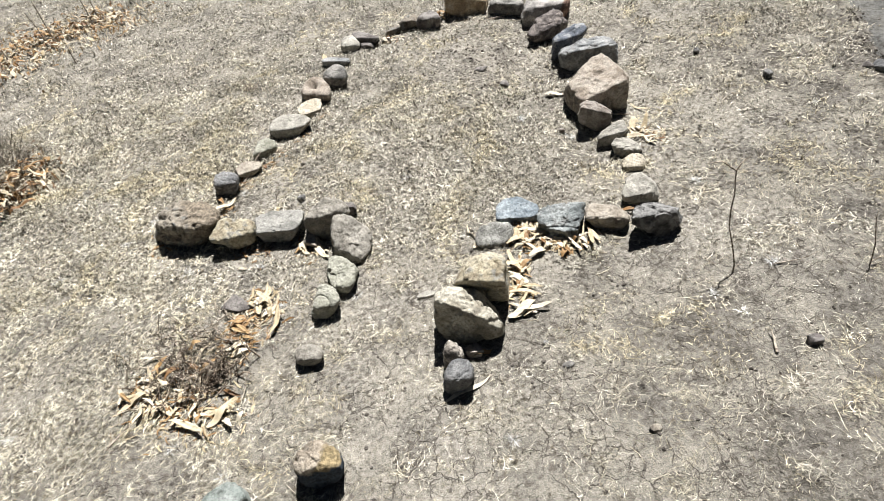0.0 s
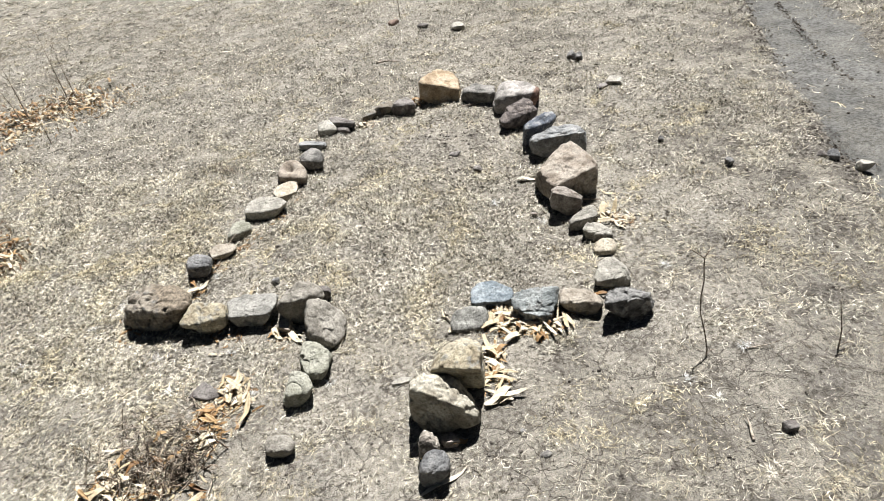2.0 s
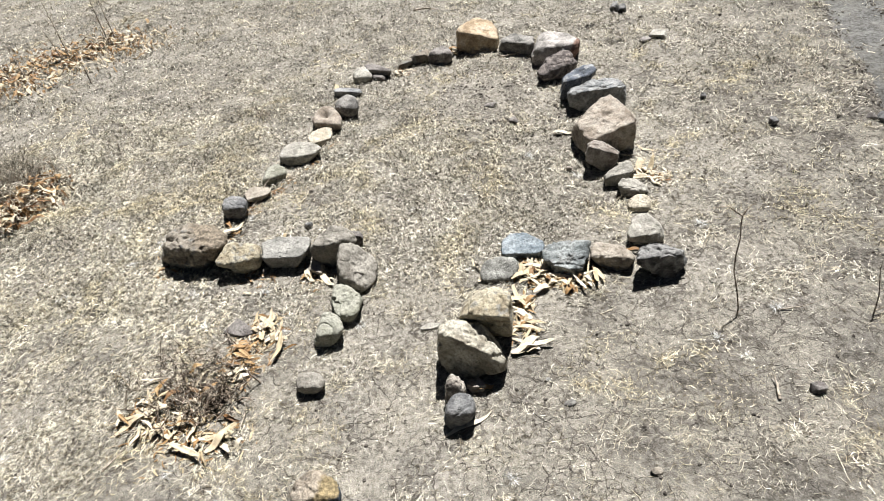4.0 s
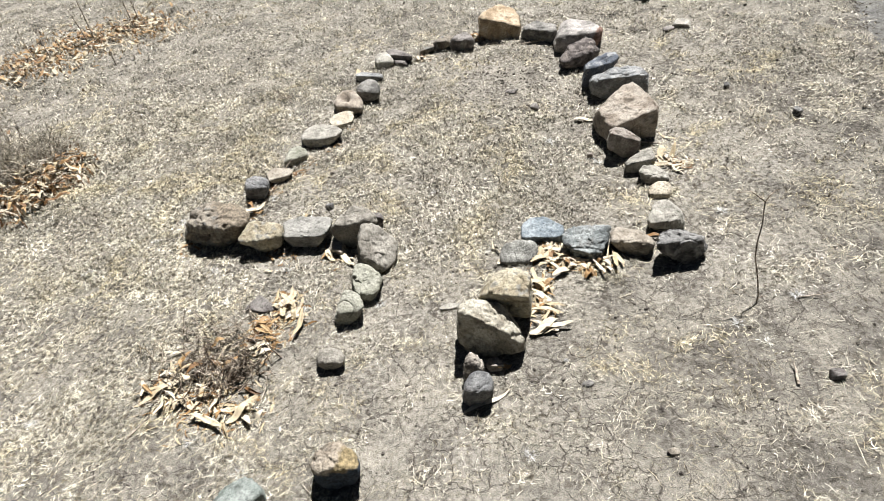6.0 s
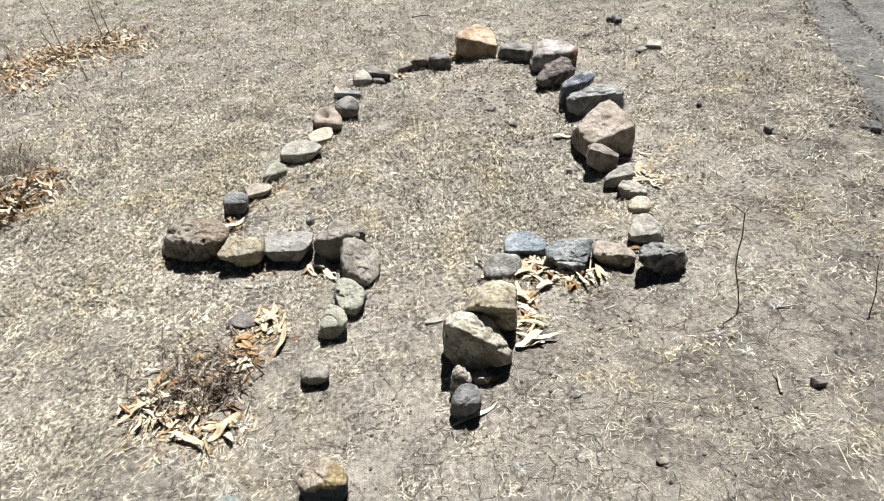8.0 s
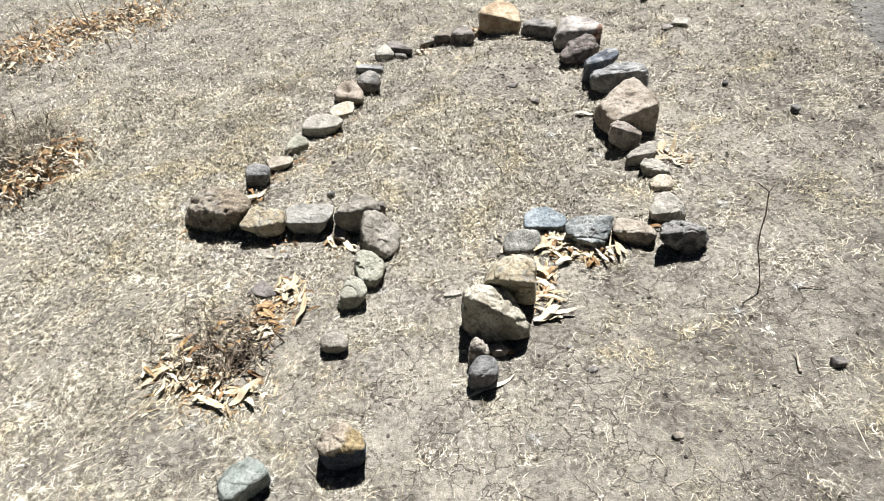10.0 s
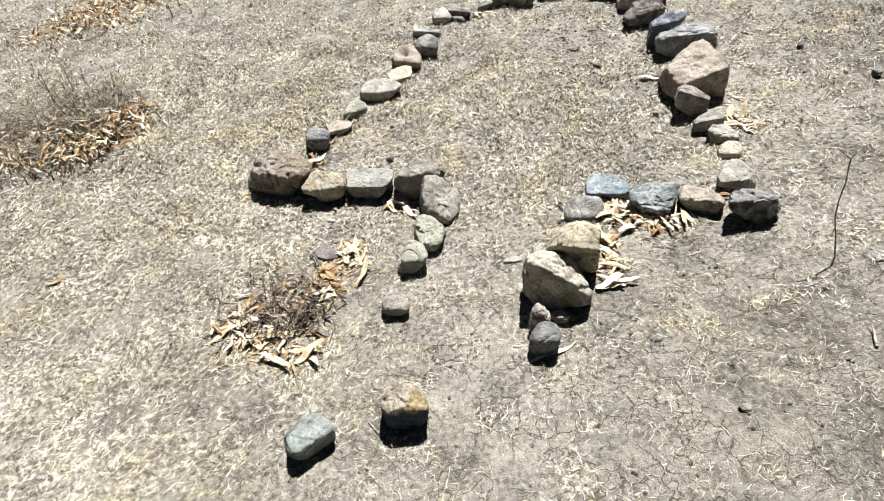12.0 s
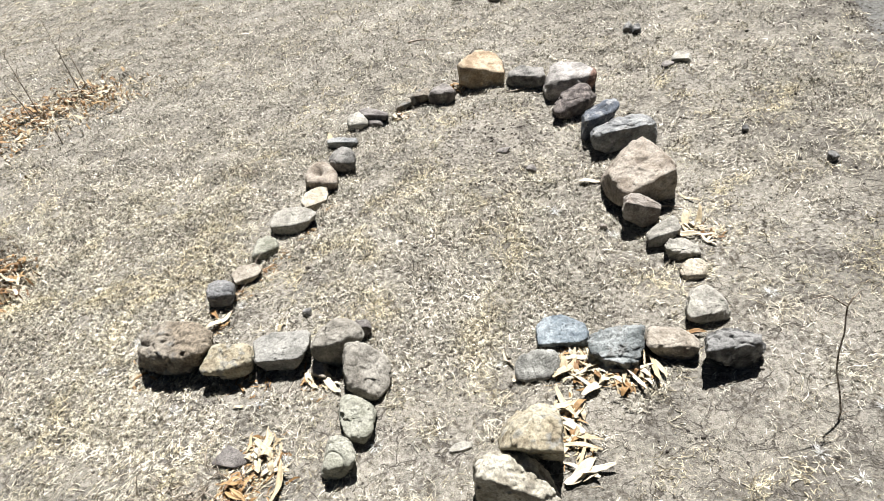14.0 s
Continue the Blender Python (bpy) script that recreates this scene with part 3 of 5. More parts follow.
# ---- dry grass ----
def straws(name, x, y, length, width, lift, mat, label, seed, steps=3, rise=0.0, turn=None):
    """Bent flat stalks lying about on the ground, or rising from it, all in one mesh."""
    rng = np.random.RandomState(seed)
    n = len(x)
    width = width * np.clip(0.28 + 0.41 * y, 0.62, 1.3)
    ang, curl = rng.uniform(0, 2 * np.pi, n), rng.normal(0, 1.0, n)
    if turn is not None:
        ang, curl = turn, 0.3 * curl
    pts = np.zeros((n, steps + 1, 3))
    pts[:, 0, 0], pts[:, 0, 1] = x, y
    for s in range(steps):
        a = ang + curl * (s / steps) + rng.normal(0, 0.4, n)
        pts[:, s + 1, 0] = pts[:, s, 0] + np.cos(a) * length / steps
        pts[:, s + 1, 1] = pts[:, s, 1] + np.sin(a) * length / steps
    side = pts[:, -1] - pts[:, 0]
    side = np.stack([-side[:, 1], side[:, 0], 0 * side[:, 0]], 1)
    side /= np.linalg.norm(side, axis=1)[:, None] + 1e-9
    side[:, 2] = rng.normal(0, 0.45, n)
    top = rng.uniform(0.15, 1.0, n) * lift * np.clip(0.62 * y - 0.25, 0.4, 1.0)
    arch = rng.uniform(0.6, 2.6, n)
    v = np.zeros((n, steps + 1, 2, 3))
    for s in range(steps + 1):
        u = s / steps
        base = ground_height(pts[:, s, 0], pts[:, s, 1])
        z = base + 0.0012 + top * np.sin(np.minimum(u * arch, np.pi)) + rise * length * u * rng.uniform(0.2, 1.0, n)
        half = width / 2 * (1.0 if s < steps else 0.35)
        for k, sign in ((0, -1), (1, 1)):
            v[:, s, k] = pts[:, s] + side * (half * sign)[:, None]
            v[:, s, k, 2] += z
    first = np.arange(n)[:, None] * 2 * (steps + 1) + np.arange(steps)[None] * 2
    faces = np.stack([first, first + 1, first + 3, first + 2], -1).reshape(-1, 4)
    me = mesh_of(name, v.reshape(-1, 3), faces, mat, False)
    return tagged(new(name, me), label, "grass", kind="stuff")


def sown(seed, count, x0, x1, y0, y1, thin):
    """Random places, fewer where the soil is bare."""
    rng = np.random.RandomState(seed)
    x, y = rng.uniform(x0, x1, count), rng.uniform(y0, y1, count)
    tufty = 0.45 * flat_noise(x, y, 0.085, 61) + 0.3 * flat_noise(x, y, 0.04, 62) + 0.55 * flat_noise(x, y, 0.019, 64)
    keep = rng.uniform(0, 1, count) > np.clip(thin * bareness(x, y) - 1.1 * tufty + 0.95 * track_share(x, y), 0, 0.97)
    return x[keep], y[keep], rng


def lengths(rng, n, low, usual, most):
    return np.clip(low + rng.exponential(usual, n), low, most)


x, y, rng = sown(21, 250000, -2.1, 2.1, 0.5, 3.6, 1.75)
n = len(x)
straws("dry_grass", x, y, lengths(rng, n, 0.006, 0.0075, 0.035), 0.0011 + 0.0028 * rng.uniform(0, 1, n) ** 1.5, 0.015 - 0.011 * bareness(x, y), STRAW, "short matted bleached dry grass on the soil", 22, 2)
x, y, rng = sown(79, 80000, -1.5, 2.1, 0.6, 3.3, 0.6)
n = len(x)
straws("chaff", x, y, rng.uniform(0.003, 0.011, n), rng.uniform(0.0009, 0.0026, n), 0.004, STRAW, "fine trodden chaff of dry grass", 80, 1)
x, y, rng = sown(73, 46000, -1.9, 1.9, 1.9, 3.9, 1.25)
n = len(x)
straws("dry_grass", x, y, lengths(rng, n, 0.009, 0.009, 0.04), 0.0013 + 0.0034 * rng.uniform(0, 1, n) ** 1.6, 0.016, STRAW, "thicker bleached grass inside the arrow", 74, 2)
x, y, rng = sown(75, 37000, -2.3, -0.85, 0.6, 3.6, 0.9)
n = len(x)
straws("dry_grass", x, y, lengths(rng, n, 0.009, 0.010, 0.04), 0.0012 + 0.0034 * rng.uniform(0, 1, n) ** 1.6, 0.011, TUFT, "bleached whitish grass on the slope", 76, 2, 0.0, rng.normal(0.62, 0.5, n))
x, y, rng = sown(81, 11000, -1.6, -0.5, 0.5, 1.45, 1.3)
n = len(x)
straws("dry_grass", x, y, lengths(rng, n, 0.008, 0.011, 0.045), 0.0012 + 0.0026 * rng.uniform(0, 1, n) ** 1.6, 0.012, TUFT, "bleached matted grass low on the slope", 82, 2, 0.0, rng.normal(0.62, 0.6, n))
x, y, rng = sown(71, 2600, -1.6, 2.0, 0.5, 3.0, 0.6)
n = len(x)
straws("grass_stalks", x, y, lengths(rng, n, 0.03, 0.03, 0.14), rng.uniform(0.001, 0.0024, n), 0.014, STRAW, "longer pale grass stalks strewn on the soil", 72)
x, y, rng = sown(23, 135000, -5.6, 3.8, 3.6, 8.0, 0.9)
n = len(x)
straws("dry_grass", x, y, lengths(rng, n, 0.010, 0.013, 0.055), 0.0015 + 0.0036 * rng.uniform(0, 1, n) ** 1.7, 0.018, STRAW, "thin dry grass further off", 24, 2)
x, y, rng = sown(25, 56000, -4.2, -2.1, 0.5, 3.6, 0.85)
n = len(x)
straws("dry_grass", x, y, lengths(rng, n, 0.010, 0.012, 0.05), 0.0014 + 0.0034 * rng.uniform(0, 1, n) ** 1.6, 0.012, STRAW, "matted dry grass on the slope", 26, 2, 0.0, rng.normal(0.62, 0.6, n))
x, y, rng = sown(27, 14000, 2.1, 4.2, 0.8, 3.6, 1.0)
n = len(x)
straws("dry_grass", x, y, lengths(rng, n, 0.01, 0.02, 0.07), rng.uniform(0.0016, 0.004, n), 0.012, STRAW, "sparse dry grass beside the track", 28, 2)
x, y, rng = sown(77, 40000, -7.2, 0.8, 7.9, 11.6, 0.8)
n = len(x)
straws("dry_grass", x, y, lengths(rng, n, 0.02, 0.03, 0.1), rng.uniform(0.0033, 0.0075, n), 0.022, STRAW, "thin dry grass far from the arrow", 78, 1)
x, y, rng = sown(29, 14000, -12.0, 9.0, 8.0, 18.0, 0.8)
n = len(x)
straws("dry_grass", x, y, rng.uniform(0.03, 0.09, n), rng.uniform(0.004, 0.009, n), 0.025, STRAW, "distant dry grass", 30, 1)
# loose mats of curled straw on the bare soil round the foot of the arrow
rng = np.random.RandomState(91)
cx, cy = rng.uniform(-0.5, 1.6, 60), rng.uniform(0.55, 1.9, 60)
who = rng.randint(0, 60, 4200)
size = rng.uniform(0.018, 0.05, 60)[who]
x, y = cx[who] + rng.normal(0, 1, len(who)) * size, cy[who] + rng.normal(0, 0.8, len(who)) * size
straws("straw_mats", x, y, lengths(rng, len(x), 0.010, 0.012, 0.05), rng.uniform(0.0014, 0.0034, len(x)), 0.010, STRAW, "curled bleached straw in loose mats", 92, 3)
# whitish stars of withered grass, flat rosettes of thin blades
rng = np.random.RandomState(35)
cx, cy = rng.uniform(-1.5, 1.7, 30), rng.uniform(0.75, 2.7, 30)
who = np.repeat(np.arange(30), 40)
turn = rng.uniform(0, 2 * np.pi, len(who))
far = rng.uniform(0.0, 0.012, len(who))
straws("grass_stars", cx[who] + np.cos(turn) * far, cy[who] + np.sin(turn) * far, rng.uniform(0.008, 0.027, len(who)), rng.uniform(0.0008, 0.0018, len(who)), 0.014, WHITE, "whitish withered rosettes of grass", 36, 2, 0.1, turn)
# bleached crowns of grass, each a little whorl of stalks
rng = np.random.RandomState(31)
cx, cy = rng.uniform(-2.4, 2.2, 330), rng.uniform(0.6, 4.2, 330)
keep = track_share(cx, cy) < 0.3
cx, cy = cx[keep], cy[keep]
who = rng.randint(0, len(cx), 24000)
size = rng.uniform(0.02, 0.065, len(cx))[who]
x, y = cx[who] + rng.normal(0, 1, len(who)) * size, cy[who] + rng.normal(0, 1, len(who)) * size
straws("grass_crowns", x, y, lengths(rng, len(x), 0.01, 0.016, 0.06), rng.uniform(0.0008, 0.0019, len(x)), 0.012, TUFT, "small bleached crowns of dead grass", 32, 2, 0.12)

cx, cy = rng.uniform(-5.2, 3.6, 2600), rng.uniform(2.4, 8.0, 2600)
keep = (track_share(cx, cy) < 0.3) & (rng.uniform(0, 1, len(cx)) > 0.9 * bareness(cx, cy))
cx, cy = cx[keep], cy[keep]
who = rng.randint(0, len(cx), 42000)
size = rng.uniform(0.012, 0.05, len(cx))[who]
x, y = cx[who] + rng.normal(0, 1, len(who)) * size, cy[who] + rng.normal(0, 1, len(who)) * size * 0.7
straws("grass_tussocks", x, y, lengths(rng, len(x), 0.012, 0.014, 0.055), rng.uniform(0.0014, 0.0030, len(x)), 0.02, STRAW, "low worn tussocks of dead grass", 33, 2, 0.3)


def crumbs(name, count, seed, x0, x1, y0, y1, big, mat, label, only_track=False):
    """Crumbs of earth and grit, all in one mesh."""
    rng = np.random.RandomState(seed)
    ways, faces = icosphere(0)
    x, y = rng.uniform(x0, x1, count), rng.uniform(y0, y1, count)
    keep = (np.abs(track_share(x + 0.06, y) - track_share(x - 0.06, y)) > 0.4) if only_track else rng.uniform(0, 1, count) < 0.25 + bareness(x, y)
    x, y = x[keep], y[keep]
    n = len(x)
    r = big * rng.uniform(0.25, 1.0, n) ** 2 + 0.0012
    v = ways[None] * (1 + rng.uniform(-0.28, 0.28, (n, len(ways), 1))) * (r[:, None] * rng.uniform(0.7, 1.3, (n, 3)))[:, None] * (1, 1, 0.75)
    v = v + np.stack([x, y, ground_height(x, y) + 0.3 * r], 1)[:, None]
    f = faces[None] + (np.arange(n) * len(ways))[:, None, None]
    tagged(new(name, mesh_of(name, v.reshape(-1, 3), f.reshape(-1, 3), mat, False)), label, "soil", kind="stuff")


crumbs("soil_crumbs", 2200, 51, -1.7, 2.1, 0.6, 3.4, 0.0055, CLOD, "small crumbs of dry earth and grit")
crumbs("soil_crumbs", 700, 52, -3.0, 3.6, 2.6, 7.0, 0.009, CLOD, "crumbs of dry earth further off")
crumbs("soil_crumbs", 500, 54, 0.0, 0.75, 2.95, 3.7, 0.006, CLOD, "crumbs of dark earth near the arrow tip")


def track_clods():
    """Clods turned up along the edge of the track and along the ridge between its ruts."""
    rng = np.random.RandomState(53)
    n = 5200
    y = rng.uniform(1.7, 6.5, n)
    x = track_edge(y) + np.where(rng.uniform(0, 1, n) < 0.55, rng.normal(0.0, 0.04, n), 0.34 - 0.06 * (y - 2.9) + rng.normal(0.0, 0.018, n))
    keep = flat_noise(x, y, 0.16, 45) + 0.6 * flat_noise(x, y, 0.06, 46) > -0.1
    x, y = x[keep], y[keep]
    n = len(x)
    ways, faces = icosphere(0)
    r = 0.0014 + 0.0062 * rng.uniform(0, 1, n) ** 3
    v = ways[None] * (1 + rng.uniform(-0.35, 0.35, (n, len(ways), 1))) * (r[:, None] * rng.uniform(0.6, 1.5, (n, 3)))[:, None] * (1, 1, 0.7)
    v = v + np.stack([x, y, ground_height(x, y) + 0.3 * r], 1)[:, None]
    f = faces[None] + (np.arange(n) * len(ways))[:, None, None]
    ob = new("track_clods", mesh_of("track_clods", v.reshape(-1, 3), f.reshape(-1, 3), CLOD, False))
    tagged(ob, "dark clods along the edges of the track", "soil", kind="stuff")


track_clods()


# ---- stones ----
def stone(label, x, y, w, d, h, yaw, seed, mat, planes=(), sharp=12, level=5):
    v, faces = rock_shape(seed, w, d, h, planes, sharp, level)
    ob = new("stone" if w > 0.05 else "pebble", mesh_of("stone", v, faces, STONES[mat]))
    ob.matrix_basis = pose(x, y, 0, 0, 0, yaw)
    return tagged(ob, label, "stone", "stones of the arrow" if "field" not in label and w > 0.07 else "")


def broken_stone(label, x, y, z, size, seed, mat, planes, sharp=26, level=5, rough=1.0, dents=(), chips=9, worn=0.0):
    v, faces = broken_shape(seed, z, size, planes, sharp, level, rough, dents, chips, worn)
    ob = new("stone", mesh_of("stone", v, faces, STONES[mat]))
    ob.matrix_basis = pose(x, y, 0)
    return tagged(ob, label, "stone", "stones of the arrow" if "field" not in label else "")


broken_stone("tan sandy block at the tip of the stone arrow", 0.414, 4.011, 0.057, (0.265, 0.237, 0.191), 1, "ochre_tip", ((-105, -4, 10.2), (-43, 73, 8.4), (155, 48, 13.6), (127, 65, 12.2), (49, 66, 11.4), (4, 23, 11.8), (-5, -1, 11.3), (-26, -42, 12.1), (-99, -67, 9.2), (-162, -39, 13.5), (178, 3, 13.8), (90, 0, 10.1), (0, -90, 8.2)), 40, 4)
broken_stone("dark grey flat-topped field stone at the arrow tip", 0.644, 3.851, 0.048, (0.226, 0.200, 0.125), 2, "grey", ((-122, -10, 7.1), (-122, 84, 5.0), (164, 25, 11.7), (124, 63, 7.4), (48, 64, 5.2), (-3, 12, 7.7), (-18, -23, 7.7), (-108, -67, 6.5), (-148, -55, 8.1), (-180, -12, 13.2), (90, 0, 6.9), (0, -90, 7.3)), 40, 4)
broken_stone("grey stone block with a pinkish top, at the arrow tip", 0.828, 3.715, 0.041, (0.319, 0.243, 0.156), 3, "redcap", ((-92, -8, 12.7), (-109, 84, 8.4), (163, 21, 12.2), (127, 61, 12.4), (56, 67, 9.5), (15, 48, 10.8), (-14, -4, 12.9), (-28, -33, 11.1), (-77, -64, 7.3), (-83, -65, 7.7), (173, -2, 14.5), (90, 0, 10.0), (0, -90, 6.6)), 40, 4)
broken_stone("dark brown rounded stone leaning on a paler block", 0.784, 3.457, 0.046, (0.251, 0.181, 0.151), 4, "rough_brown", ((-72, -12, 6.9), (-112, 72, 5.7), (162, 21, 8.9), (150, 40, 7.5), (106, 65, 8.6), (28, 56, 10.2), (-3, 19, 11.5), (-28, -32, 8.1), (-53, -55, 6.4), (-89, -64, 6.5), (-159, -47, 9.4), (-176, -24, 10.6), (90, 0, 6.7), (0, -90, 7.1)), 40, 4, rough=1.8, worn=1)
broken_stone("blue-grey split slab standing on edge", 0.840, 3.260, 0.047, (0.223, 0.193, 0.146), 5, "navy", ((-70, -6, 9.1), (-70, 86, 7.3), (166, 8, 6.3), (138, 48, 5.0), (129, 54, 5.1), (78, 66, 8.3), (-2, 24, 11.7), (-26, -26, 7.0), (-42, -46, 5.1), (-45, -48, 5.4), (-175, -28, 10.4), (90, 0, 5.5), (0, -90, 7.2)), 40, 4, rough=1.3)
broken_stone("long grey slab with a rough broken front", 0.905, 3.075, 0.047, (0.332, 0.132, 0.140), 6, "slate", ((-89, -6, 6.0), (-89, 86, 6.5), (153, 29, 12.1), (114, 59, 7.0), (102, 62, 6.9), (46, 61, 9.4), (3, 34, 13.1), (-15, 2, 14.3), (-57, -51, 10.5), (-102, -62, 7.7), (-149, -52, 10.2), (-176, -27, 13.4), (90, 0, 6.1), (0, -90, 7.2)), 40, 5, rough=1.4)
broken_stone("big tan angular stone with a sloping sunlit top", 0.857, 2.694, 0.060, (0.349, 0.303, 0.214), 7, "tan", ((-75, -8, 13.0), (-128, 77, 10.3), (163, 9, 14.5), (145, 35, 11.9), (139, 42, 12.2), (109, 60, 14.7), (9, 42, 13.1), (8, 41, 12.9), (-4, 26, 13.9), (-20, -3, 13.7), (-29, -18, 14.2), (-102, -60, 9.8), (-105, -60, 9.6), (-155, -48, 12.6), (177, -17, 14.6), (-160, 0, 15.8), (90, 0, 13.0), (0, -90, 8.5)), 40, 5)
broken_stone("brown wedge of stone leaning on the big tan one", 0.808, 2.504, 0.038, (0.168, 0.103, 0.159), 108, "mauve", ((-100, -8, 5.2), (-18, 69, 6.6), (159, 12, 8.1), (126, 49, 8.7), (50, 59, 6.3), (20, 46, 5.4), (-19, -4, 5.9), (-41, -35, 5.1), (-90, -58, 5.6), (-157, -45, 5.4), (176, -17, 7.0), (90, 0, 3.5), (0, -90, 6.3)), 40, 5)
broken_stone("small pale grey stone wedged in the arrow edge", 0.848, 2.388, 0.025, (0.153, 0.096, 0.096), 9, "pale", ((-85, -8, 5.4), (-85, 80, 4.3), (136, 38, 3.6), (124, 46, 3.2), (73, 60, 5.0), (-8, 17, 5.5), (-39, -29, 3.8), (-54, -43, 3.3), (-113, -57, 5.8), (169, -7, 6.6), (90, 0, 2.9), (0, -90, 5.0)), 40, 5)
broken_stone("small pale stone half sunk in the soil", 0.865, 2.278, 0.015, (0.145, 0.091, 0.087), 10, "pale", ((-105, -5, 4.3), (-34, 73, 3.3), (144, 27, 5.6), (74, 58, 4.1), (20, 45, 3.9), (-6, 21, 5.5), (-82, -54, 3.0), (-81, -53, 3.0), (-144, -51, 3.9), (173, -15, 4.8), (90, 0, 3.2), (0, -90, 4.0)), 40, 5)
broken_stone("small cream rounded stone", 0.866, 2.168, 0.010, (0.112, 0.078, 0.070), 11, "cream", ((-105, -5, 3.8), (-105, 72, 2.7), (152, 15, 4.8), (119, 46, 4.2), (69, 57, 3.9), (-3, 25, 4.3), (-22, -2, 4.1), (-92, -54, 2.8), (-137, -52, 3.2), (179, -24, 4.4), (90, 0, 3.0), (0, -90, 3.5)), 40, 5, worn=1)
broken_stone("pale grey stone beside the corner of the arrow", 0.832, 1.979, 0.024, (0.172, 0.117, 0.106), 12, "pale", ((-88, -4, 5.5), (-88, 76, 4.5), (153, 11, 5.9), (92, 53, 7.1), (19, 43, 5.9), (-7, 19, 6.1), (-26, -6, 6.8), (-104, -53, 4.2), (-116, -53, 4.3), (174, -16, 6.4), (90, 0, 5.7), (0, -90, 4.9)), 40, 5)
broken_stone("black and grey rough stone at the arrow corner", 0.835, 1.785, 0.050, (0.209, 0.092, 0.147), 13, "dark", ((-91, 2, 5.6), (-91, 82, 7.1), (145, 19, 8.6), (119, 41, 7.1), (73, 53, 5.1), (44, 51, 5.3), (-18, 8, 6.9), (-32, -10, 7.2), (-64, -38, 7.9), (-125, -50, 6.3), (-143, -46, 5.7), (-155, -42, 6.1), (170, -12, 8.8), (90, 0, 3.4), (0, -90, 7.5)), 40, 5, rough=1.8)
broken_stone("cream stone with a shaded front, beside the corner", 0.684, 1.866, 0.018, (0.186, 0.127, 0.102), 14, "tan2", ((-108, -6, 5.5), (-108, 86, 5.8), (151, 18, 8.4), (81, 53, 5.7), (56, 52, 4.7), (35, 46, 4.9), (5, 28, 6.7), (-37, -20, 6.8), (-54, -35, 6.0), (-100, -50, 4.7), (-140, -46, 4.8), (-163, -34, 5.7), (170, -7, 7.6), (90, 0, 4.5), (0, -90, 4.3)), 40, 5, worn=0.25)
broken_stone("blue-grey wedge-shaped stone with a pitted face", 0.520, 1.871, 0.032, (0.182, 0.148, 0.121), 15, "bluegrey", ((-114, -18, 6.3), (-114, 70, 4.6), (105, 50, 7.4), (79, 53, 6.8), (-25, -13, 6.3), (-18, -4, 7.1), (-45, -32, 6.7), (-77, -47, 5.9), (-118, -49, 6.0), (-156, -35, 5.8), (-166, -28, 6.3), (169, 1, 8.4), (90, 0, 5.4), (0, -90, 5.7)), 40, 5, rough=1.7)
broken_stone("pale blue split slab lying flat", 0.379, 2.003, 0.013, (0.172, 0.138, 0.073), 16, "blue", ((-101, -12, 6.1), (-101, 84, 3.0), (143, 35, 7.2), (88, 54, 5.4), (42, 46, 4.9), (-2, 10, 7.8), (-24, -18, 8.2), (-87, -51, 5.1), (-115, -50, 4.4), (176, -2, 7.9), (90, 0, 5.6), (0, -90, 3.8)), 40, 5, dents=((-20, 55, 18, 7),))
broken_stone("grey rounded stone at the neck of the arrow", 0.282, 1.878, 0.009, (0.143, 0.092, 0.087), 17, "grey3", ((-97, -12, 4.8), (-97, 62, 3.4), (161, 18, 7.5), (114, 48, 6.3), (82, 52, 6.0), (30, 37, 7.2), (-8, 0, 6.1), (-27, -23, 5.0), (-74, -48, 3.6), (-108, -49, 3.8), (179, -2, 7.5), (90, 0, 3.6), (0, -90, 3.4)), 40, 5, worn=1)
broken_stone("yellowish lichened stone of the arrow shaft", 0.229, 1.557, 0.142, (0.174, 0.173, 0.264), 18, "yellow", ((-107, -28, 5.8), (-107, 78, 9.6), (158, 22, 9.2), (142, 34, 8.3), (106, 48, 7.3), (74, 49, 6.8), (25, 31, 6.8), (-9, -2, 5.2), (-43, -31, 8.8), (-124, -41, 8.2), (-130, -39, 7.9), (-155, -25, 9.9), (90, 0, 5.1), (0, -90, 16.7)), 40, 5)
broken_stone("large pale angular stone with a sunlit sloping top", 0.135, 1.465, 0.066, (0.214, 0.151, 0.247), 19, "lichen", ((-108, -4, 5.8), (-31, 59, 10.7), (127, 41, 11.8), (75, 46, 9.8), (59, 43, 9.3), (22, 24, 7.8), (12, 15, 8.6), (-9, -3, 11.1), (-38, -26, 12.1), (-93, -42, 8.2), (-126, -36, 8.2), (-135, -32, 8.5), (-180, 2, 9.8), (172, 10, 10.4), (90, 0, 5.5), (0, -90, 9.1)), 40, 5, rough=1.2)
broken_stone("small crumbly gravelly stone", 0.078, 1.347, 0.036, (0.067, 0.072, 0.125), 20, "gravelly", ((-105, 0, 3.1), (-105, 70, 5.8), (166, 14, 3.0), (150, 26, 3.6), (42, 31, 3.6), (29, 24, 3.3), (-6, -6, 2.9), (-32, -25, 3.3), (-100, -40, 4.7), (178, 4, 3.2), (90, 0, 3.1), (0, -90, 6.1)), 40, 5, rough=2.4, worn=1)
